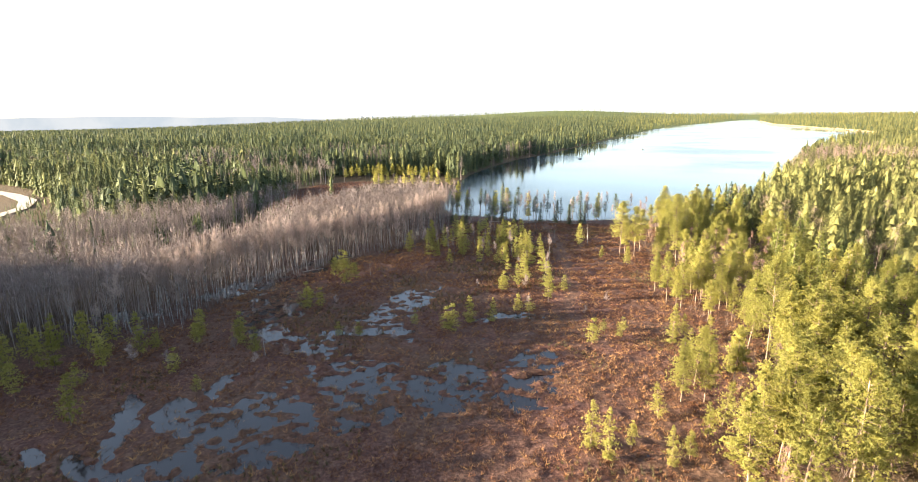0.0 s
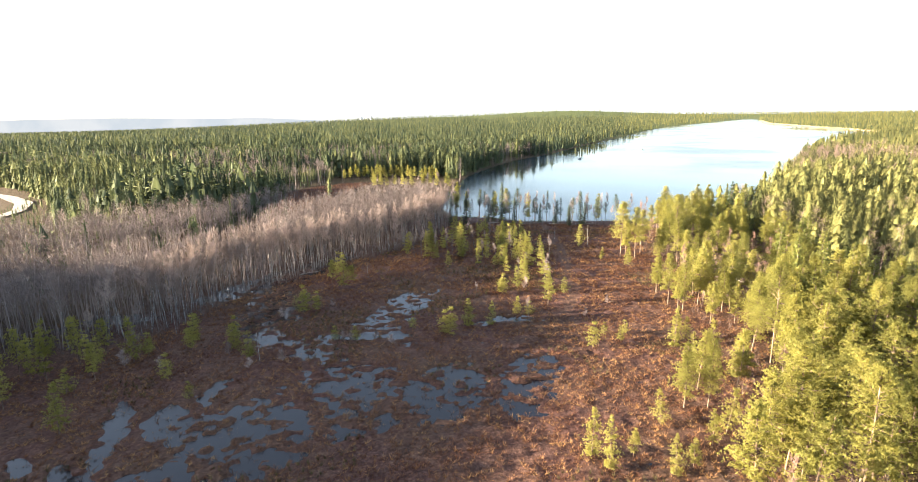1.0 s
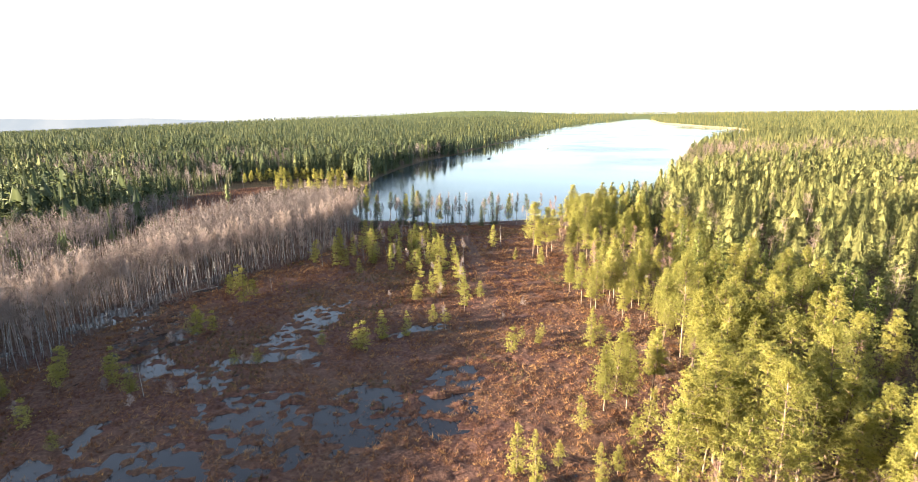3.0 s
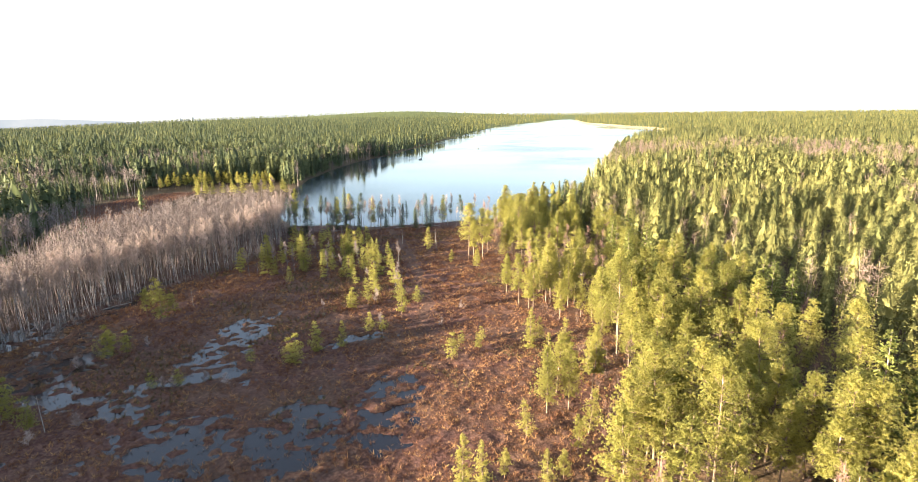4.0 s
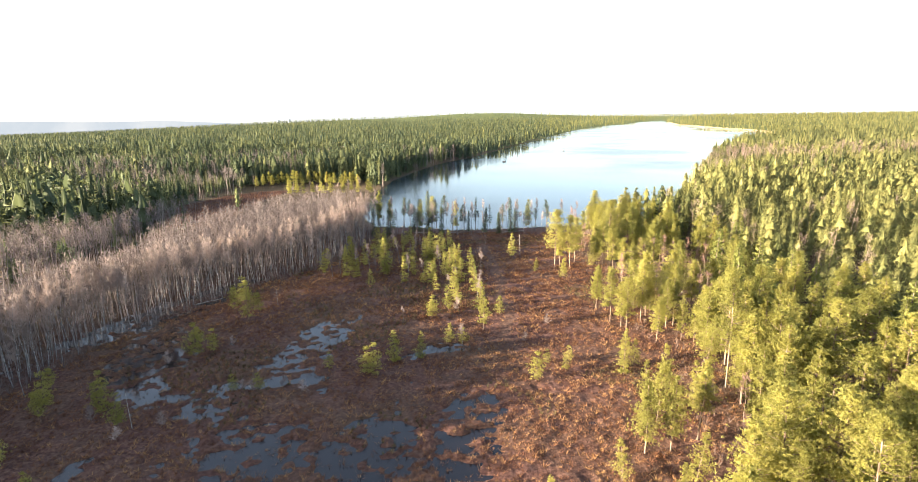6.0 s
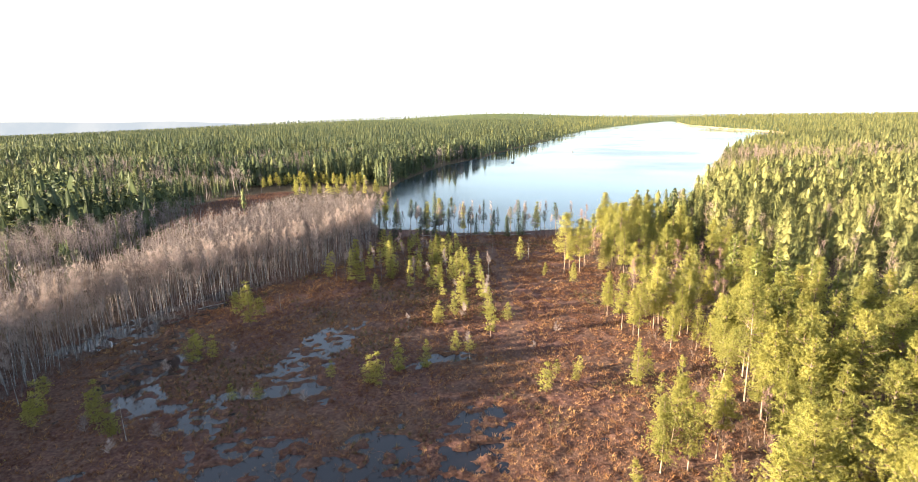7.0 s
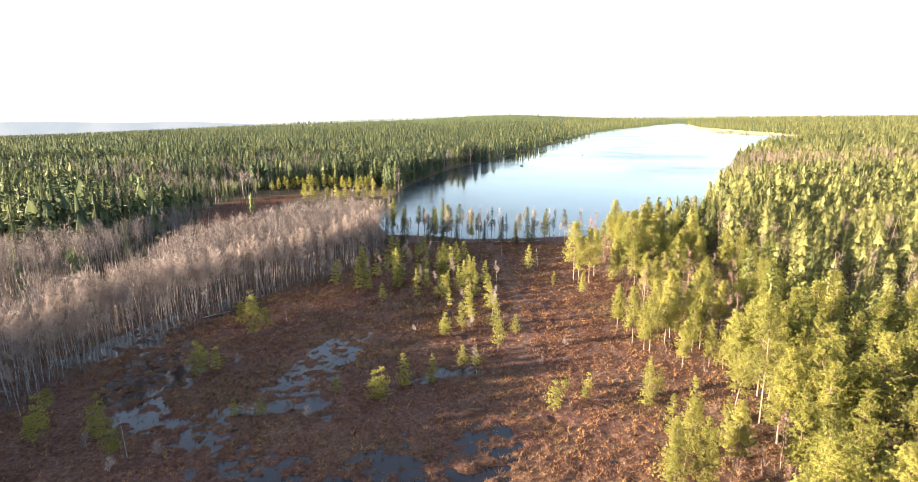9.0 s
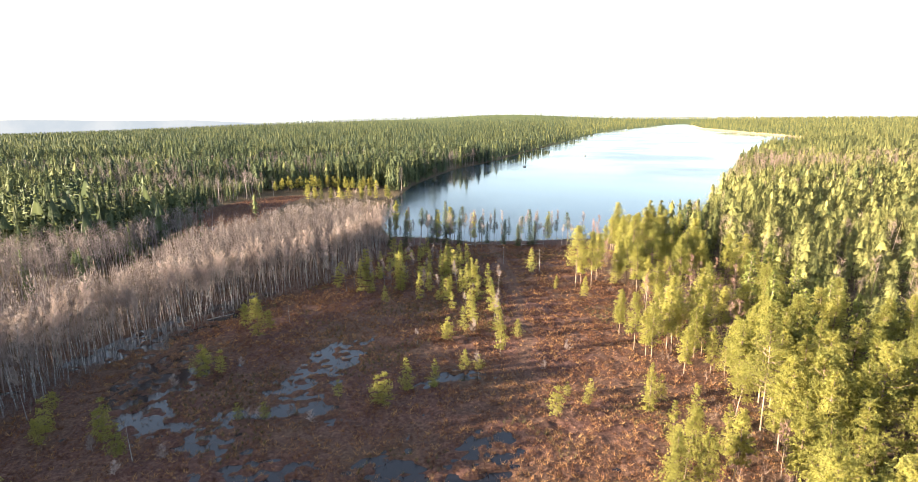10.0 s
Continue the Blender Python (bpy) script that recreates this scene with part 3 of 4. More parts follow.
for x, y, h in [(17.1, 102.9, 7.3), (15.6, 151.2, 6.2), (18, 141.2, 6.6), (17.3, 130.9, 6.1), (19.3, 123.5, 7.6), (15.4, 137.1, 7), (11.1, 126.1, 3.9),
                (12.2, 113.5, 5.3), (8.8, 111.1, 4), (6.8, 138.1, 5), (-7.8, 148.8, 8.2), (-8.6, 139.8, 7.1), (0.8, 143.1, 8.7),
                (-0.7, 153, 5.9), (-5.9, 139.5, 2.9), (-2.9, 131.2, 4.1), (33.2, 149.2, 7)]:
    plant(YOUNG_PINES, x, y, h)
for x, y, h in [(12.5, 95.2, 4.9), (-48.5, 90.2, 8.5), (3.5, 109.1, 3.4), (-43.4, 114.2, 7.8), (4, 149, 7), (-12, 140, 7), (8, 157, 7)]:
    plant(BIRCHES, x, y, h)
for x, y, h in [(-18, 87.5, 1.8), (-19.5, 88, 1.6), (-14, 88, 1.5), (-31, 77, 1.6), (-27, 80, 1.8), (-36, 82, 2), (-11, 86, 1.6), (-44, 77, 2.2),
                (-33, 98, 2), (-25, 104, 1.6), (23, 97, 1.6), (29, 104, 1.8), (-52, 84, 3), (-50, 78, 2.6)]:
    plant(BUSHES, x, y, h)
for x, y, h in [(-30.3, 79.5, 5), (36, 152, 6), (-21, 122, 4), (28, 160, 5)]:
    plant(SNAGS, x, y, h)
# pines of the eastern bog edge
for x, y, h in [(35.1, 85.9, 6.3), (36.7, 85.8, 4.5), (32.7, 73.5, 4.6), (34, 83.5, 6.6), (37.2, 77.3, 7.3), (33.7, 76.4, 5.6), (38.7, 73.5, 6.9),
                (14.4, 55.7, 5.9), (15.8, 53.6, 6.4), (18.9, 55.7, 3.7), (23.9, 61.5, 4.8), (22.3, 52.6, 4.9), (24.5, 53.6, 3.6),
                (41.6, 132.3, 4.6), (36.5, 138, 3.2), (40.6, 130.3, 4.8), (35.9, 137, 2.2), (50.2, 137.7, 5.8), (28, 57, 5), (31, 60, 6)]:
    plant(YOUNG_PINES, x, y, h)
for x, y, h in [(41.2, 100.4, 8.4), (40.2, 102.8, 10.6), (44.3, 93.7, 7.9), (40.7, 110.4, 8), (49, 106.8, 9.5), (50.4, 99.4, 11.4), (48.4, 93.3, 7.8),
                (51.5, 93, 9.7), (31.9, 70, 8.7), (52.9, 84.1, 11.4), (60.4, 132.2, 8.4), (59, 141.3, 7.5), (47.7, 142.6, 11.8), (53.3, 142, 9.6),
                (28.3, 65.5, 9), (31.3, 65.5, 9.5), (35.4, 67, 10), (45.9, 96.3, 6.9), (41.7, 99.4, 10.5), (45.8, 102.5, 11.9), (40.3, 109.7, 8.9),
                (53.6, 109.5, 8.9), (51, 90.7, 9.7), (45.2, 73.4, 12.4), (43, 140, 11), (44.8, 137.8, 13.2)]:
    plant(TALL_PINES, x, y, h)
for x, y, h in [(35.2, 53.6, 14), (40.1, 53.6, 14), (45.9, 77.6, 15.5), (58.2, 146.4, 15), (41.1, 137.9, 14.7), (37, 47, 15), (54, 70, 15), (50, 84, 15)]:
    plant(OLD_PINES, x, y, h)
for x, y, h in [(46, 68, 12.8), (52.7, 80, 11.8), (47.5, 71, 10), (50, 62, 13), (44, 60, 11), (40, 58, 10), (52, 70, 13), (57, 72, 13),
                (60, 66, 14), (56, 88, 12), (58, 96, 11.5), (55, 102, 11), (58, 112, 10.5), (49, 87, 10), (43, 66, 9), (61, 82, 12.5)]:
    plant(TALL_PINES, x, y, h, 1.15)
for x, y, h in [(42, 49, 11.5), (47.7, 52.5, 15), (55, 58, 14), (48, 43, 14), (62, 74, 14), (51, 38, 14), (57, 50, 14), (61, 45, 14), (53, 31, 13), (65, 56, 14), (50, 56, 13)]:
    plant(OLD_PINES, x, y, h)
# the fringe between bog and lake
for x, y, h in [(2.1, 187.4, 11), (15.5, 184, 12), (22.7, 180.8, 10.9), (45.3, 180.2, 10.8),
                (-1, 185.4, 14.3), (12, 186, 11)]:
    plant(TALL_PINES, x, y, h, 0.8)
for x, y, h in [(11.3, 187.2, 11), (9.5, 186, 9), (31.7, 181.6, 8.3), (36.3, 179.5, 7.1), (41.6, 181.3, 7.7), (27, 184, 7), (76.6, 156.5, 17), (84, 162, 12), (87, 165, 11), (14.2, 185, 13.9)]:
    plant(SHADED_SPRUCES, x, y, h, 0.95)
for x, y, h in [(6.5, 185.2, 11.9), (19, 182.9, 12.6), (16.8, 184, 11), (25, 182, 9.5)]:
    plant(SHADED_PINES, x, y, h)
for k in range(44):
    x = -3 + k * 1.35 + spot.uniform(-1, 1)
    plant(BIRCHES if k % 4 else SHADED_SPRUCES + SHADED_PINES, x, 184.5 + spot.uniform(-4, 2.0) - 0.06 * x, spot.uniform(6, 12), 0.85)
for x, y, h in [(78.9, 171.9, 11.8), (75.9, 173.8, 8.7), (63.3, 165.4, 12), (66, 168, 11.5), (70, 172, 11), (61, 168, 11), (73, 166, 10), (56, 160, 10)]:
    plant(TALL_PINES, x, y, h)
for x, y, h in [(59, 174.2, 10.7), (57, 172, 10), (62, 130, 9), (52, 125, 8), (64, 175, 9)]:
    plant(RED_BIRCHES, x, y, h)

tx, ty, tr = scatter(21, (-16, 106, 30, 174), 3.4, lambda x, y: inside([(8, 108), (20, 112), (23, 128), (21, 150), (14, 176), (-4, 174), (-12, 152), (-16, 142), (2, 134), (12, 126)], x, y))
for x, y in zip(tx, ty):
    k = tr.uniform()
    if k < 0.45:
        plant(YOUNG_PINES + BOG_PINES, x, y, tr.uniform(3, 7.5))
    elif k < 0.62:
        plant(BIRCHES, x, y, tr.uniform(4, 7.5))
    elif k < 0.72:
        plant(BUSHES, x, y, tr.uniform(1.5, 2.6))
for k in range(22):
    x = -66 + k * 2.5
    plant(TALL_PINES, x + tr.uniform(-1, 1), 312 + 8 * math.sin(k * 0.16) + tr.uniform(-3, 3), tr.uniform(6.5, 9.5), 1.15)
for k in range(20):
    plant((TALL_PINES, YOUNG_PINES, BIRCHES)[k % 3], -46 + k * 2.1 + tr.uniform(-1, 1), 280 + tr.uniform(-9, 9), tr.uniform(5.5, 8.5), 1.15)
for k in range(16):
    plant(SHADED_PINES if k % 3 else BIRCHES, -4 + 3.7 * k + tr.uniform(-1.5, 1.5), 182.5 + tr.uniform(-4, 2), tr.uniform(6, 10.5), 0.9)

# ---- bare birch belt, and the mixed wood east of the bog ----
bx, by, br = scatter(3, (-92, 66, 0, 206), 1.6, lambda x, y: inside(BELT, x, y))
order = np.argsort(border(BOG, bx, by))
for k in order[:215]:
    plant(BIRCHES, bx[k], by[k], br.uniform(10.5, 14) if br.uniform() < 0.8 else br.uniform(5, 9))
belt_rest = order[215:]


def east_wood(x, y):
    edge = -3 + np.interp(y, [20, 48, 58, 72, 90, 110, 127, 151, 165, 178], [12, 30, 38, 45, 50, 50, 54, 56, 60, 70])
    return (x > edge) & (border(LAKE, x, y) > 3)


ex, ey, er = scatter(4, (22, 14, 100, 200), 4.0, lambda x, y: east_wood(x, y) & (x < 66 + 0.1 * y))
patch = value_noise(ex, ey, 26, 2)
for x, y, p in zip(ex, ey, patch):
    k = er.uniform()
    depth = x - np.interp(y, [20, 48, 58, 72, 90, 110, 127, 151, 165, 178], [12, 30, 38, 45, 50, 50, 54, 56, 60, 70])
    if p > 0.7 and k < 0.5:
        plant(RED_BIRCHES, x, y, er.uniform(7, 10))
    elif k < 0.02 + 0.3 * min(1, depth / 32) and p < 0.72:
        plant(SPRUCES, x, y, er.uniform(9, 15), 1.1)
    elif k < 0.86:
        plant(TALL_PINES if k < 0.72 else YOUNG_PINES, x, y, er.uniform(8.5, 13.5) if k < 0.72 else er.uniform(5, 8), 1.15)
    elif k < 0.92:
        plant(RED_BIRCHES, x, y, er.uniform(7, 10))

# ---- woods further off, each one mass of many trees ----
def dense_core(r, zs, radii, points):
    """The dense inside of a crown: tiers of uneven star-shaped skirts, each hanging below the next."""
    pieces = []
    for k, rad in enumerate(radii):
        a = (np.arange(points) + r.uniform(-0.3, 0.3, points)) * 2 * np.pi / points + 1.3 * k
        reach = rad * np.where(np.arange(points) % 2, 0.55, 1.1) * r.uniform(0.75, 1.15, points)
        rim = np.column_stack([np.cos(a) * reach, np.sin(a) * reach, zs[k] - 0.25 * reach + 0.012 * r.normal(size=points)])
        i = np.arange(points)
        pieces.append((np.concatenate([rim, [[0, 0, zs[k + 1] + 0.03]]]), np.column_stack([i, (i + 1) % points, np.full(points, points)])))
    return join(pieces)


def canopy_model(seed, kind, tiers, points, sprays, leaf, wide, lift=0.35):
    """A conifer of height 1: many needle sprays round a dense inside, narrowing to a point (spruce) or with a rounded head on a stem (pine)."""
    r = np.random.RandomState(seed)
    stem = tube([(0, 0, -0.02), (0.006 * r.normal(), 0, 0.5), (0, 0, 0.93)], [0.009, 0.007, 0.003], 3)
    low = 0.08 if kind == "spruce" else r.uniform(0.28, 0.4)

    def shell(q):
        if kind == "spruce":
            return low + (0.98 - low) * q, wide * (1.02 - q) ** 0.85
        return low + (0.97 - low) * q, wide * np.sqrt(np.clip(1.03 - q ** 1.6, 0, 1)) * np.minimum(1, 0.55 + 1.6 * q)

    zs, radii = shell(np.linspace(0, 1, tiers + 1))
    inner = dense_core(r, zs, 0.6 * radii[:-1], points)
    q, a = r.uniform(0, 1, sprays) ** (1.25 if kind == "spruce" else 1.0), r.uniform(0, 6.283, sprays)
    lump = 1 + 0.22 * np.sin(3 * a + 9 * q) * np.sin(17 * q + 2 * a)
    z, rad = shell(q)
    rad = rad * lump * r.uniform(0.55, 1.08, sprays)
    out = unit(np.column_stack([np.cos(a), np.sin(a), 0.15 + 0.8 * q]))
    tips = blades(r, np.column_stack([np.cos(a) * rad, np.sin(a) * rad, z]), unit(out + [0, 0, -0.3 if kind == "spruce" else 0.5]), leaf, leaf * 0.5, 1, 0.6, out, 0.8)
    top = blades(r, np.array([[0, 0, 0.92]] * 2), np.array([[0, 0, 1.0]] * 2), 0.08, 0.025, 1, 0.1)
    v, f = join([stem, top, inner, tips])
    core = len(stem[0]) + len(top[0])
    n = unit(v * [1, 1, 0] + [0, 0, 0.2 * lift] + 0.03 * r.normal(size=v.shape))
    n[core + len(inner[0]):] = soft_normals(r, unit(out + [0, 0, lift]), 3, 0.8)
    return v, f, core, n


def wood_birch(seed, leaves, wide=0.0046):
    r = np.random.RandomState(seed)
    line = trunk_line(r, 1, 0.03, 3)
    line[:, 2] += 0.15
    pieces = [tube(line, [0.0055, 0.004, 0.001], 3)]
    z = 0.58 + 0.42 * r.uniform(0, 1, leaves) ** 0.8
    a = r.uniform(0, 6.28, leaves)
    rad = 0.19 * r.uniform(0.0, 1, leaves) * (1.2 - z)
    c = np.column_stack([np.cos(a) * rad, np.sin(a) * rad, z])
    w = np.column_stack([np.cos(a) * 0.6, np.sin(a) * 0.6, np.full(leaves, 0.9)])
    pieces.append(twigs_at(r, c, unit(w), 0.09, wide, 1, 0.8))
    v, f = join(pieces)
    return v, f, -len(pieces[0][0]), None


def wood(name, models, x, y, h, r, material, label):
    """Many trees in one mesh."""
    z = height(x, y) - 0.1
    kind = r.randint(0, len(models), len(x))
    pieces, tints, normals = [], [], []
    for k, (v, f, core, n) in enumerate(models):
        w = np.flatnonzero(kind == k)
        a = r.uniform(0, 6.28, len(w))
        s = h[w] * r.uniform(0.85, 1.3, len(w))
        c, d = np.cos(a) * s, np.sin(a) * s
        vx = v[None, :, 0] * c[:, None] - v[None, :, 1] * d[:, None] + x[w, None]
        vy = v[None, :, 0] * d[:, None] + v[None, :, 1] * c[:, None] + y[w, None]
        vz = v[None, :, 2] * h[w, None] + z[w, None]
        pieces.append((np.stack([vx, vy, vz], -1).reshape(-1, 3), (np.arange(len(w))[:, None, None] * len(v) + f[None]).reshape(-1, 3)))
        # side light in the tint: western trees darker, eastern ones lighter
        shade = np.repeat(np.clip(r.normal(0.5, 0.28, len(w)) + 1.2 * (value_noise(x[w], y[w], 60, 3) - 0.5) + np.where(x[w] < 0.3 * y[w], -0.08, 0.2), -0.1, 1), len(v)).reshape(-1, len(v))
        if core < 0:
            shade *= 0.55
            shade[:, :-core] += 0.25
        else:
            ca, sa = np.cos(a)[:, None], np.sin(a)[:, None]
            normals.append(np.stack([n[None, :, 0] * ca - n[None, :, 1] * sa, n[None, :, 0] * sa + n[None, :, 1] * ca, n[None, :, 2] + 0 * ca], -1).reshape(-1, 3))
        tints.append(shade.ravel())
    v, f = join(pieces)
    tagged(new(name, mesh_of(name, v, f, material, np.concatenate(tints), normals=np.concatenate(normals) if normals else None)), label, "woods", kind="stuff")


MID_MODELS = [canopy_model(s, "pine", 5, 12, 760, 0.025, 0.17) for s in (101, 102, 103)]
MID_MODELS += [canopy_model(s, "spruce", 8, 12, 760, 0.025, 0.14) for s in (104, 105)]
NEAR_MODELS = [canopy_model(s, "pine", 4, 10, 200, 0.038, 0.19) for s in (111, 112)]
NEAR_MODELS += [canopy_model(s, "spruce", 6, 10, 190, 0.038, 0.15) for s in (113, 114, 115)]
THIN_MODELS = [canopy_model(s, "pine", 3, 8, 62, 0.056, 0.195, 0.7) for s in (121, 122)]
THIN_MODELS += [canopy_model(s, "spruce", 4, 8, 58, 0.056, 0.16, 0.7) for s in (123, 124, 125)]
FAR_MODELS = [canopy_model(s, k, 2, 5, 3, 0.11, 0.21, 1.1) for s, k in ((5, "spruce"), (6, "pine"), (7, "spruce"))]
RED_MODELS = [wood_birch(s, 90, 0.0042) for s in (4, 5, 6)]
BARE_MODELS = [wood_birch(s, 72, 0.006) for s in (1, 2, 3)]


def west_wood(x, y):
    line = np.interp(y, [40, 70, 100, 122, 138, 172, 190, 204, 230], [-74, -80, -94, -80, -68, -64, -62, -62, -64])
    fringe = (np.abs(y - 312) < 13) & (x > -72) & (x < -8)
    return (x < np.where(y < 230, line, 1e9)) & ~fringe & ~((y > 204) & (y < 299) & (x > -54)) & ~inside(CLEARING, x, y) & ~inside(YARD, x, y)


def land(x, y):
    lake = border(LAKE, x, y)
    west = west_wood(x, y) & ~inside(BELT, x, y)
    east = east_wood(x, y) & ((x >= 66 + 0.1 * y) | (y > 200) | (x > 100))
    left = x < np.interp(y, [230, 330, 830, 2350, 3200, 5000], [0, 10, 240, 1150, 1650, 2800])
    return (lake > np.where(left, 0.6, 2)) & np.where(left, west, east)


def bare_share(x, y):
    """Where the woods are leafless rather than conifers."""
    front = np.interp(x, [-200, -130, -100, -84, -68, -60], [118, 134, 152, 170, 191, 212])
    strip = step(5, -5, y - front) * step(106, 122, y - 0.25 * x) * (x < -50)
    return np.maximum(strip * 0.85, ((x > -30) | (y > 265)) * 0.65 * step(np.where(x > 60, 0.44, 0.56), np.where(x > 60, 0.56, 0.66), value_noise(x + 300, y, 90, 2)))


def in_view(x, y, wide=0.92):
    return np.abs(np.arctan2(x, y + 12) - 0.15) < wide


# reaches past the view in the west, where added unseen trees shade the bog
wx, wy, wr = scatter(8, (-420, 0, 420, 560), 3.25, lambda x, y: land(x, y) & (in_view(x, y) | ((x < -60) & (x > -150))) & (np.hypot(x, y) < 520) & (LATTICE[(x * 7.3).astype(int) % 256, (y * 5.9).astype(int) % 256] < np.where(x < 0.3 * y, np.where(x < -75, np.where(y < 110, 1.0, 0.85), 0.9), 0.68)))
bare = wr.uniform(0, 1, len(wx)) < np.maximum(bare_share(wx, wy), (value_noise(wx, wy, 14, 2) < np.where((wy < 100) & (wx < 0), 0.05, 0.34)) * np.where((wx > 0) & (wy < 200), 0.25, 0.7))
# western stands raised so their shadows reach the bog and the lake fringe
stand = 6 + 8 * value_noise(wx + 50, wy, 35, 2) + 1.5 * (wx > 0.3 * wy) + 5 * step(20, -40, wx - 0.3 * wy) * step(200, 280, wy) + step(-60, -75, wx) * (6 * step(104, 86, wy) + 4.5 * step(63, 69, wy) * step(104, 86, wy)) + 7 * step(-120, -100, wx) * step(-60, -64, wx) * step(160, 170, wy) * step(208, 200, wy)
stand = stand * np.where(wr.uniform(0, 1, len(wx)) < 0.15, wr.uniform(1.05, 1.25, len(wx)), wr.uniform(0.75, 1.08, len(wx)))
shade_height = 0.186 * (7 + 0.58 * (wy - 40) - wx)      # added trees: heights that end their shadow along a line across the bog
stand = np.where(wx < -50, np.minimum(stand, shade_height), stand)
stand = np.where((wx < -62) & (wx > -125) & (wy > 26) & (wy < 84), shade_height * wr.uniform(0.82, 1.0, len(wx)), stand)
stand = np.where((wx > -150) & (wx < -60) & (wy > 268) & (wy < 318), 0.45 * stand, stand)
stand = stand * np.where(inside(YARD_FRONT, wx, wy), 0.3, 1.0)
west_side = wx < 0.3 * wy
close = ~bare & (np.hypot(wx, wy) < 205)
beyond = ~bare & (np.hypot(wx, wy) > 330)
# western stands take the shade-dark needle colour, eastern ones the sunlit colour
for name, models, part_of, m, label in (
        ("western_spruce_woods", THIN_MODELS, close & west_side, SHADED_WOODS, "spruce and pine woods behind the birches, coloured dark as in shade"),
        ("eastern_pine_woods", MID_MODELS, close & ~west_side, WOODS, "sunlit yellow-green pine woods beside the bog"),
        ("lakeside_spruce_woods", NEAR_MODELS, ~bare & ~close & ~beyond & west_side, SHADED_WOODS, "dense conifer woods west of the lake, coloured dark as in shade"),
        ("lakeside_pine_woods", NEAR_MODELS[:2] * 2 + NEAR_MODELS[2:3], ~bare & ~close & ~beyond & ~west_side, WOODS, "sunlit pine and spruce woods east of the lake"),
        ("western_lake_woods", THIN_MODELS, beyond & west_side, SHADED_WOODS, "conifer woods along the western shore, coloured dark as in shade"),
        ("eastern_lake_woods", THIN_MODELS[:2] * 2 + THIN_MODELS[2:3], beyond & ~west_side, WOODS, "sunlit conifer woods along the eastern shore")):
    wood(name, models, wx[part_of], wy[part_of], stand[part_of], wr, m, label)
red = bare & ~west_side
wood("reddish_birch_woods", RED_MODELS, wx[red], wy[red], wr.uniform(10, 14.5, red.sum()), wr, RED_WOODS, "leafless reddish birches in patches among sunlit pines")
bare = bare & west_side
cx = np.concatenate([wx[bare], bx[belt_rest]])
cy = np.concatenate([wy[bare], by[belt_rest]])
bx2, by2, wr = scatter(9, (-200, 70, -55, 235), 2.3, lambda x, y: land(x, y) & (bare_share(x, y) > 0.5))
cx, cy = np.concatenate([cx, bx2]), np.concatenate([cy, by2])
wood("bare_birch_woods", BARE_MODELS, cx, cy, wr.uniform(9, 13.5, len(cx)) * np.where(inside(YARD_FRONT, cx, cy), 0.4, 1.0), wr, BARE_WOODS, "leafless grey-brown birch woods behind the bog")
fx, fy = [], []
for lo, hi, s in ((510, 800, 7.0), (800, 1300, 11), (1300, 2100, 19), (2100, 3200, 33), (3200, 4700, 50)):
    x, y, fr = scatter(lo, (-3600, 100, 4600, 4700), s, lambda x, y: (np.hypot(x, y) > lo) & (np.hypot(x, y) <= hi) & in_view(x, y) & land(x, y))
    fx.append(x)
    fy.append(y)
fx, fy = np.concatenate(fx), np.concatenate(fy)
tall = fr.uniform(10, 15, len(fx)) * (1 + np.hypot(fx, fy) / 9000)
# same trees split by bearing: lit needle colour eastward, shaded colour westward
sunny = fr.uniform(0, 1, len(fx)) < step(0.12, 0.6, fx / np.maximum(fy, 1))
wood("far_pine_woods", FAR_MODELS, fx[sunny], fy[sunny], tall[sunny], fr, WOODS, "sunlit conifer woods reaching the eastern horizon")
wood("far_spruce_woods", FAR_MODELS, fx[~sunny], fy[~sunny], tall[~sunny], fr, SHADED_WOODS, "endless conifer woods reaching the horizon, coloured dark as in shade")

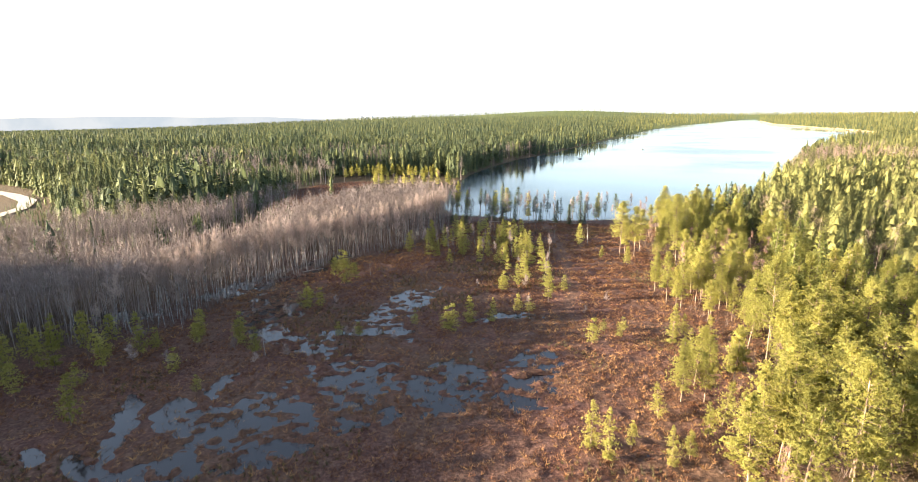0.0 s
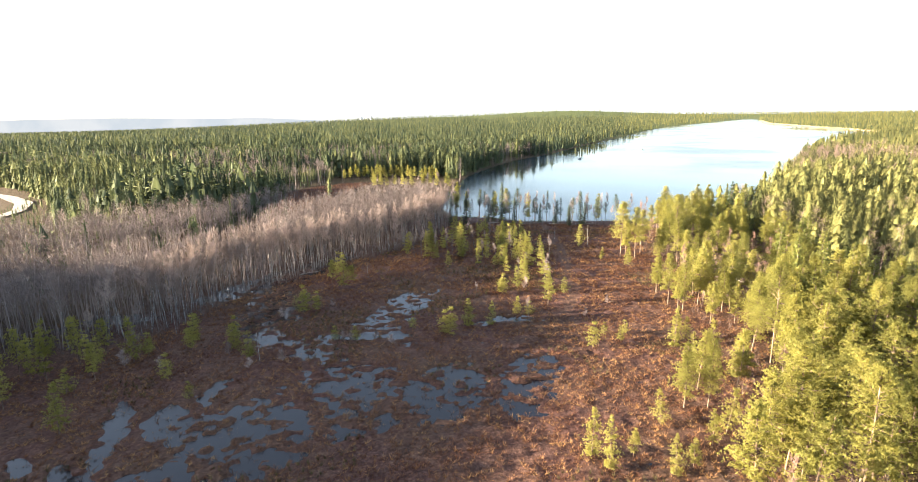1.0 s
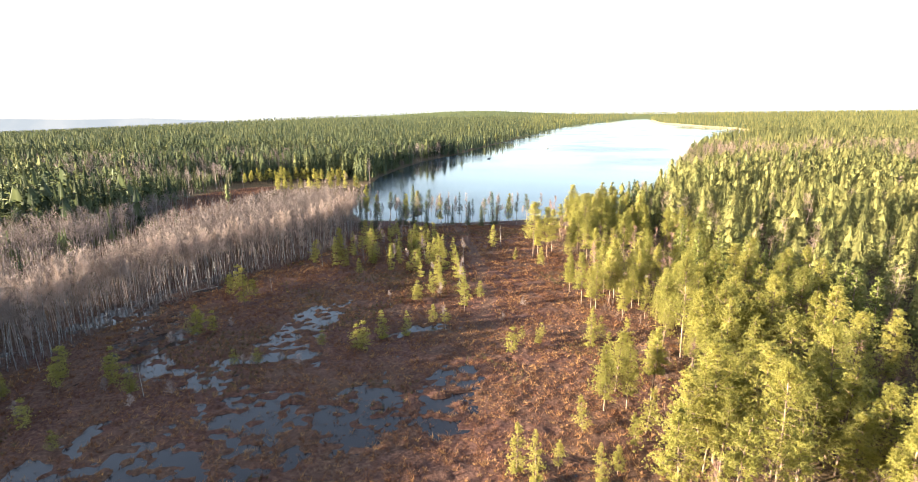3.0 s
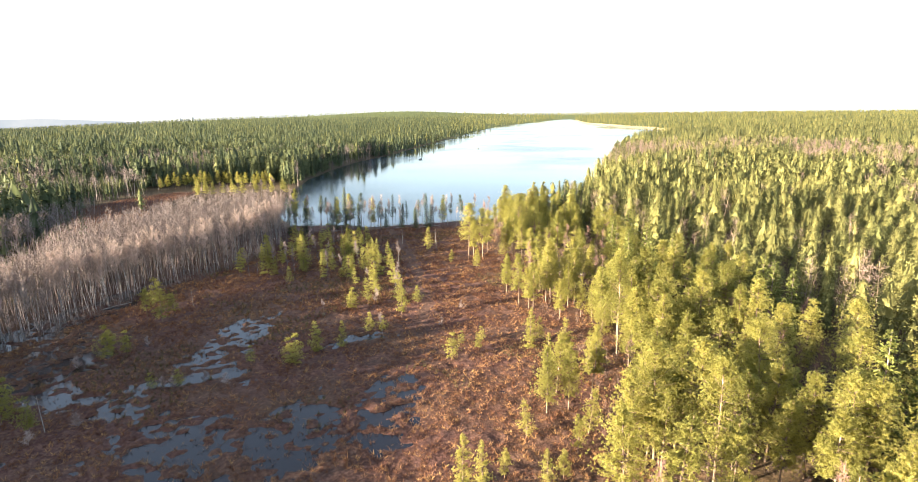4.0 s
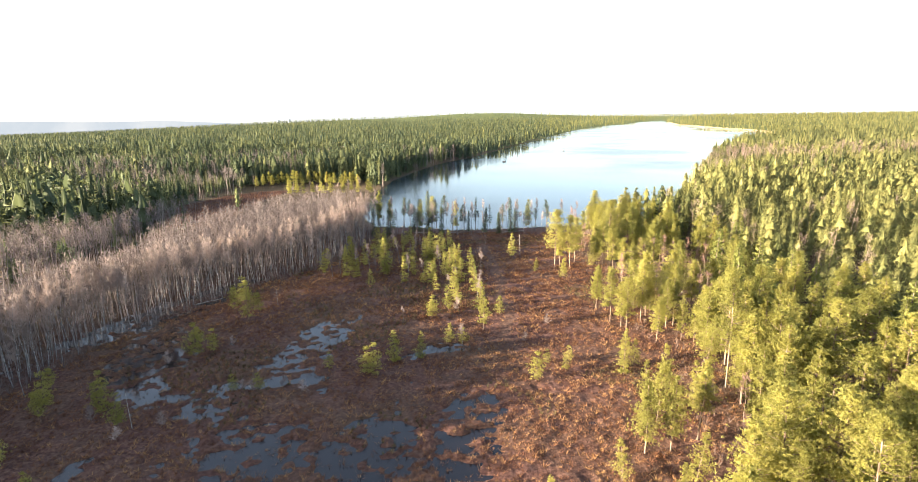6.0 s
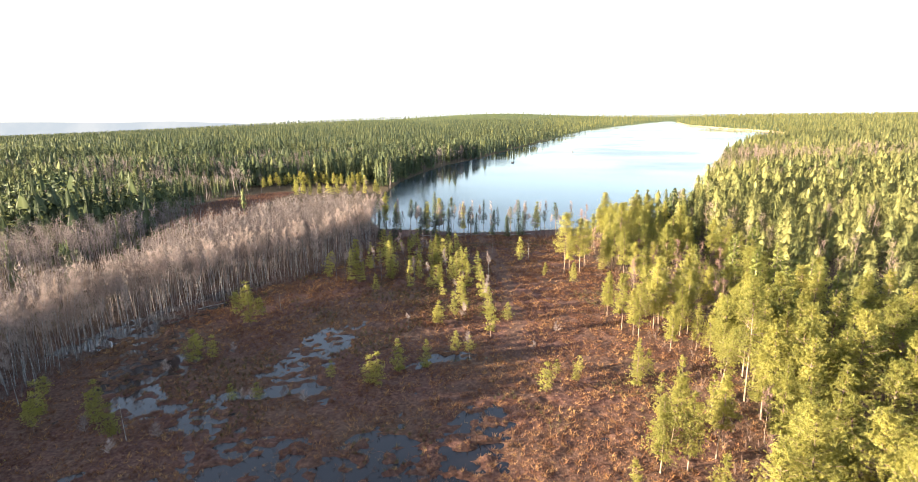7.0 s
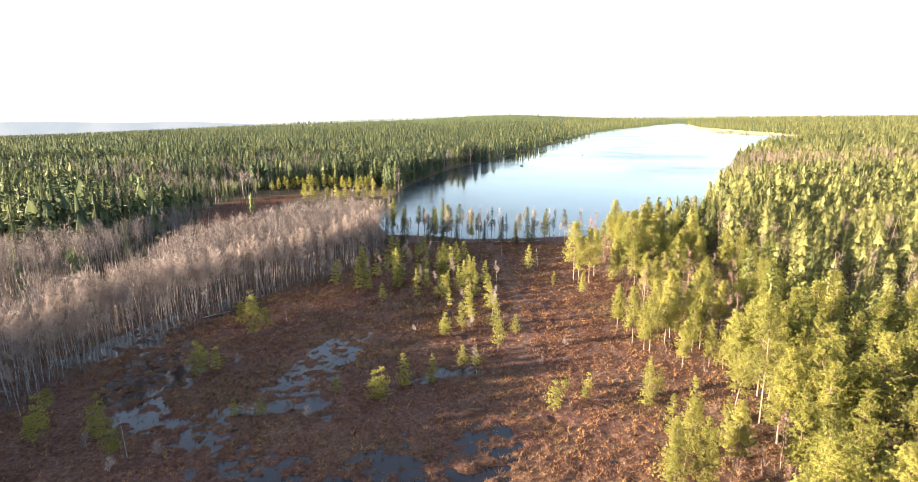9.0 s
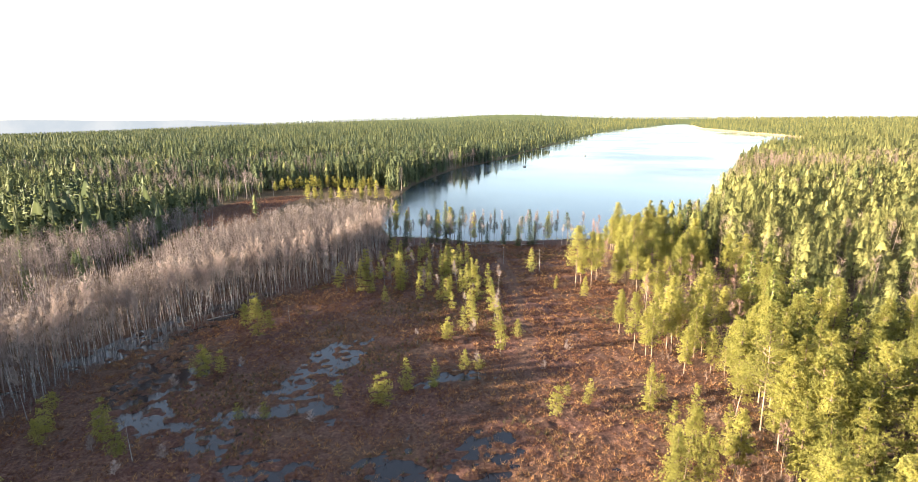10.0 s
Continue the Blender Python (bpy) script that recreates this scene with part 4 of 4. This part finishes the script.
# ---- sedge tussocks of the bog ----
def tussocks():
    x, y, r = scatter(12, (-70, 36, 62, 188), 0.53, lambda x, y: (border(BOG, x, y) < np.where(x > 5, 13, 0)) & (np.hypot(x, y) < 185) & (border(LAKE, x, y) > 2))
    z = height(x, y)
    keep = (z > np.where(r.uniform(0, 1, len(x)) < 0.4, -0.2, 0.0)) & (r.uniform(0, 1, len(x)) > 0.8 * trail_at(x, y)) & (r.uniform(0, 1, len(x)) < 0.75 * step(0.3, 0.6, value_noise(x, y, 2.3, 2)) + 0.25)
    x, y, z = x[keep], y[keep], z[keep]
    big = r.uniform(0.5, 1.5, len(x)) * np.where(np.hypot(x, y) < 110, 1.0, 1.15)
    count = 14
    k = np.repeat(np.arange(len(x)), count)
    a = r.uniform(0, 6.283, len(k))
    out = np.column_stack([np.cos(a), np.sin(a), np.zeros(len(k))])
    base = np.column_stack([x, y, np.maximum(z, -0.06) - 0.03])[k] + out * (0.16 * big[k] * r.uniform(0, 1, len(k)))[:, None]
    reach = (big[k] * r.uniform(0.5, 1.2, len(k)))[:, None]
    tip = base + out * reach * r.uniform(0.1, 0.5, (len(k), 1)) + [0, 0, 0.30] * reach
    side = np.column_stack([-out[:, 1], out[:, 0], r.normal(0, 0.4, len(k))]) * 0.023 * reach
    v = np.stack([base - side, base + side, tip], 1).reshape(-1, 3)
    f = np.arange(len(k))[:, None] * 3 + [[0, 1, 2]]
    # sunlight put into the tint: lighter straw on the sunny east side
    tint = np.repeat(np.clip(0.15 + 0.6 * value_noise(x, y, 5, 3) + 0.2 * step(4, 24, x) * step(125, 70, y) + r.normal(0, 0.3, len(x)), 0, 1), count * 3)
    tagged(new("sedge_tussocks", mesh_of("sedge_tussocks", v, f, SEDGE, tint)), "rust-brown dry sedge tussocks covering the bog", "grass", kind="stuff")


tussocks()


# ---- shrubs under the birches, reeds at the lake ----
def low_growth(name, x, y, r, tall, wide, count, material, label, category):
    c = np.column_stack([x, y, height(x, y) - 0.05])
    v, f = twigs_at(r, c, np.tile([0, 0, 1.0], (len(c), 1)), tall, wide, count, 0.45)
    # shrubs under the birches get a darker tint, shade added at the belt's foot
    tint = np.repeat(r.uniform(0, 0.35 if material == BARE_WOODS else 0.6, len(x)), len(v) // len(x))
    tagged(new(name, mesh_of(name, v, f, material, tint)), label, category, kind="stuff")


ux, uy, ur = scatter(31, (-100, 66, 0, 206), 1.25, lambda x, y: border(BELT, x, y) < 1.5)
low_growth("birch_undergrowth", ux, uy, ur, 2.2, 0.035, 14, BARE_WOODS, "tangle of bare shrubs under the birches, tinted dark like shade", "shrubs")
ux, uy, ur = scatter(36, (20, 30, 110, 178), 2.1, lambda x, y: east_wood(x + 4, y) & (border(LAKE, x, y) > 4))
low_growth("pine_wood_undergrowth", ux, uy, ur, 2.2, 0.018, 16, RED_WOODS, "bare brown shrubs and saplings between the eastern pines", "shrubs")
ux, uy, ur = scatter(37, (-52, 50, 48, 172), 1.1, lambda x, y: (border(BOG, x, y) < 4) & (value_noise(x + 11, y + 5, 11, 3) > 0.60) & (height(x, y) > 0.02))
low_growth("dwarf_shrubs", ux, uy, ur, 0.75, 0.045, 16, HEATH, "olive-brown dwarf shrubs between the sedge tussocks", "shrubs")
rx, ry, rr = scatter(32, (-14, 176, 110, 330), 0.8, lambda x, y: (np.abs(border(LAKE, x, y)) < 1.3) & (y < 215))
low_growth("shore_reeds", rx, ry, rr, 0.8, 0.06, 6, REED, "pale dry reeds along the near lake shore", "reeds")
rx, ry, rr = scatter(33, (660, 880, 1180, 2150), 4, lambda x, y: (np.abs(border(LAKE, x, y)) < 5) & (x > 0.44 * y + 150))
low_growth("far_reeds", rx, ry, rr, 3.5, 1.6, 5, REED, "pale reed belt on the far sunny shore", "reeds")


# ---- gravel road west of the woods, stones in the lake, far towers and hills ----
def plain(name, a, b_, scale):
    m, t, b = shader(name)
    t.links.new(ramp(t, world_noise(t, scale), [(0.35, a), (0.65, b_)]), b.inputs["Base Color"])
    b.inputs["Roughness"].default_value = 0.9
    return m


def road():
    line = np.array([(-330, 330), (-262, 283), (-232, 262), (-206, 246), (-184, 228), (-172, 210), (-166, 185)], float)
    k = np.linspace(0, len(line) - 1, 60)
    p = np.column_stack([np.interp(k, range(len(line)), line[:, i]) for i in (0, 1)])
    d = unit(np.gradient(p, axis=0))
    side = np.column_stack([-d[:, 1], d[:, 0]]) * (2.7 + 0.5 * np.sin(k * 2.1))[:, None]
    x, y = np.concatenate([p[:, 0] + side[:, 0], p[:, 0], p[:, 0] - side[:, 0]]), np.concatenate([p[:, 1] + side[:, 1], p[:, 1], p[:, 1] - side[:, 1]])
    z = height(x, y) + 0.35
    n = len(p)
    i = np.arange(n - 1)
    quads = np.concatenate([np.column_stack([i + o, i + 1 + o, i + 1 + n + o, i + n + o])[:, ::-1] for o in (0, n)])
    tagged(new("road", mesh_of("road", np.column_stack([x, y, z]), quads, plain("gravel", (0.20, 0.17, 0.14), (0.32, 0.28, 0.235), 0.6), smooth=True)),
           "pale gravel forest road", "road", kind="structure")


def stone(x, y, size, seed):
    bm = bmesh.new()
    bmesh.ops.create_icosphere(bm, subdivisions=2, radius=1)
    r = random.Random(seed)
    off = Vector((r.uniform(0, 50), 0, 0))
    for v in bm.verts:
        v.co *= 1 + 0.35 * noise.noise(v.co * 1.3 + off)
        v.co.z *= 0.5
    me = bpy.data.meshes.new("lake_stone")
    bm.to_mesh(me)
    me.materials.append(plain("wet stone", (0.05, 0.05, 0.05), (0.16, 0.15, 0.14), 2.0))
    ob = new("lake_stone", me)
    ob.matrix_world = pose(x, y, 0.05, 0, 0, 30) @ Matrix.Diagonal((size, size * 0.7, size, 1))
    tagged(ob, "dark boulder breaking the lake surface", "stone", "boulders in the lake")


def tower(x, y, w, h, m_wall, m_dark):
    top = new("tower_block")
    top.matrix_world = pose(x, y, ground_at(x, y), 0, 0, 20)
    bm = bmesh.new()
    bmesh.ops.create_cube(bm, size=1, matrix=Matrix.Translation((0, 0, h / 2)) @ Matrix.Diagonal((w, w * 0.8, h, 1)))
    me = bpy.data.meshes.new("wall")
    bm.to_mesh(me)
    me.materials.append(m_wall)
    part("wall", me, top)
    bm = bmesh.new()
    bmesh.ops.create_cube(bm, size=1, matrix=Matrix.Translation((0, 0, h + 1.5)) @ Matrix.Diagonal((w * 0.4, w * 0.4, 3, 1)))
    me = bpy.data.meshes.new("roof_housing")
    bm.to_mesh(me)
    me.materials.append(m_dark)
    part("roof_housing", me, top)
    tagged(top, "distant grey tower block above the woods", "building", "far tower blocks")


road()
stone(97, 446, 1.7, 1)
stone(184, 557, 1.4, 2)
WALL, DARK = plain("grey render", (0.45, 0.44, 0.46), (0.58, 0.57, 0.58), 0.05), plain("dark felt", (0.30, 0.30, 0.31), (0.38, 0.38, 0.39), 0.05)
for x, w, h in ((-800, 17, 24), (-762, 13, 20), (-718, 14, 26)):
    tower(x, 4420, w, h, WALL, DARK)


def far_hills():
    """Pale low hills beyond the woods, at the edge of sight, with haze put in as glowing colour."""
    m, t, b = shader("glowing pale haze")
    # an even glow stands in for the haze of distance
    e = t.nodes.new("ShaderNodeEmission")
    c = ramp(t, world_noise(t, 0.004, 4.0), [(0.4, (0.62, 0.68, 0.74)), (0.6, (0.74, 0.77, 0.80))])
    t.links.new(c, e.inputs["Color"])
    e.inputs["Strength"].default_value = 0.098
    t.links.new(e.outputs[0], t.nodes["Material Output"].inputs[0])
    a = np.radians(np.linspace(-52, -12, 120))
    x, y = 4750 * np.sin(a), 4750 * np.cos(a)
    crest = 27 + 30 * (value_noise(x, y, 900, 3) - 0.5) - 14 * step(-35, -52, np.degrees(a)) - 40 * step(-22, -12, np.degrees(a))
    v = np.concatenate([np.column_stack([x, y, np.full(120, -60)]), np.column_stack([x, y, crest])])
    i = np.arange(119)
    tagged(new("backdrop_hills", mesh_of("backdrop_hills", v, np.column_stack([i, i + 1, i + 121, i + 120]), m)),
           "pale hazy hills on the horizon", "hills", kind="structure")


far_hills()
qx, qy, qr = scatter(35, (-92, 200, -44, 304), 0.9, lambda x, y: inside(CLEARING, x, y))
low_growth("clearing_sedge", qx, qy, qr, 0.7, 0.07, 9, SEDGE, "brown dry sedge in the small clearing", "grass")


# ---- weathered lean-to among the eastern pines ----
def lean_to(x, y):
    top = new("lean_to_shelter")
    top.matrix_world = pose(x, y, ground_at(x, y), 0, 0, 25)
    for sx in (-1.6, 1.6):
        for sy, h in ((-1.1, 1.5), (1.1, 2.3)):
            part("post", mesh_of("post", *tube([(sx, sy, 0), (sx, sy, h)], [0.08, 0.07], 6), DEAD_WOOD), top)
    for k in range(9):
        bm = bmesh.new()
        bmesh.ops.create_cube(bm, size=1, matrix=Matrix.Translation((-1.84 + 0.46 * k, 0, 1.98 + 0.01 * (k % 2))) @ Matrix.Rotation(radians(20), 4, "X") @ Matrix.Diagonal((0.43, 3.0, 0.04, 1)))
        me = bpy.data.meshes.new("roof_board")
        bm.to_mesh(me)
        me.materials.append(DEAD_WOOD)
        part("roof_board", me, top)
    tagged(top, "small weathered grey board lean-to among pines", "shelter")


lean_to(85, 140)


def fallen_log(x, y, length, heading, radius):
    r = np.random.RandomState(int(x * 10) % 97 + 3)
    top = new("fallen_log")
    top.matrix_world = pose(x, y, ground_at(x, y) + radius * 0.6, 0, 0, heading)
    k = np.linspace(-0.5, 0.5, 5)
    line = np.column_stack([k * length, r.normal(0, 0.06, 5), r.normal(0, 0.02, 5)])
    part("trunk", mesh_of("trunk", *tube(line, radius * np.array([1, 0.95, 0.85, 0.7, 0.45]), 7), DEAD_WOOD, smooth=True), top)
    for j in range(4):
        p = on_line(line, np.array([0.35 + 0.15 * j]))[0]
        w = unit(np.array([0.5, r.normal(), 0.8]))
        part("branch_stub", mesh_of("branch_stub", *tube([p, p + w * r.uniform(0.3, 0.9)], [radius * 0.3, radius * 0.1], 4), DEAD_WOOD), top)
    tagged(top, "bleached grey fallen log lying on wet ground", "log", "fallen logs")


for x, y, length, heading, radius in [(24, 183, 7, 4, 0.14), (33, 182, 6, -6, 0.12), (41, 181.5, 7, 10, 0.13), (12, 185, 5, -12, 0.12), (-47, 113, 5, 60, 0.1),
                                      (-36, 127, 6, 35, 0.11), (70, 150, 6, 40, 0.13), (61, 118, 5, 100, 0.1)]:
    fallen_log(x, y, length, heading, radius)
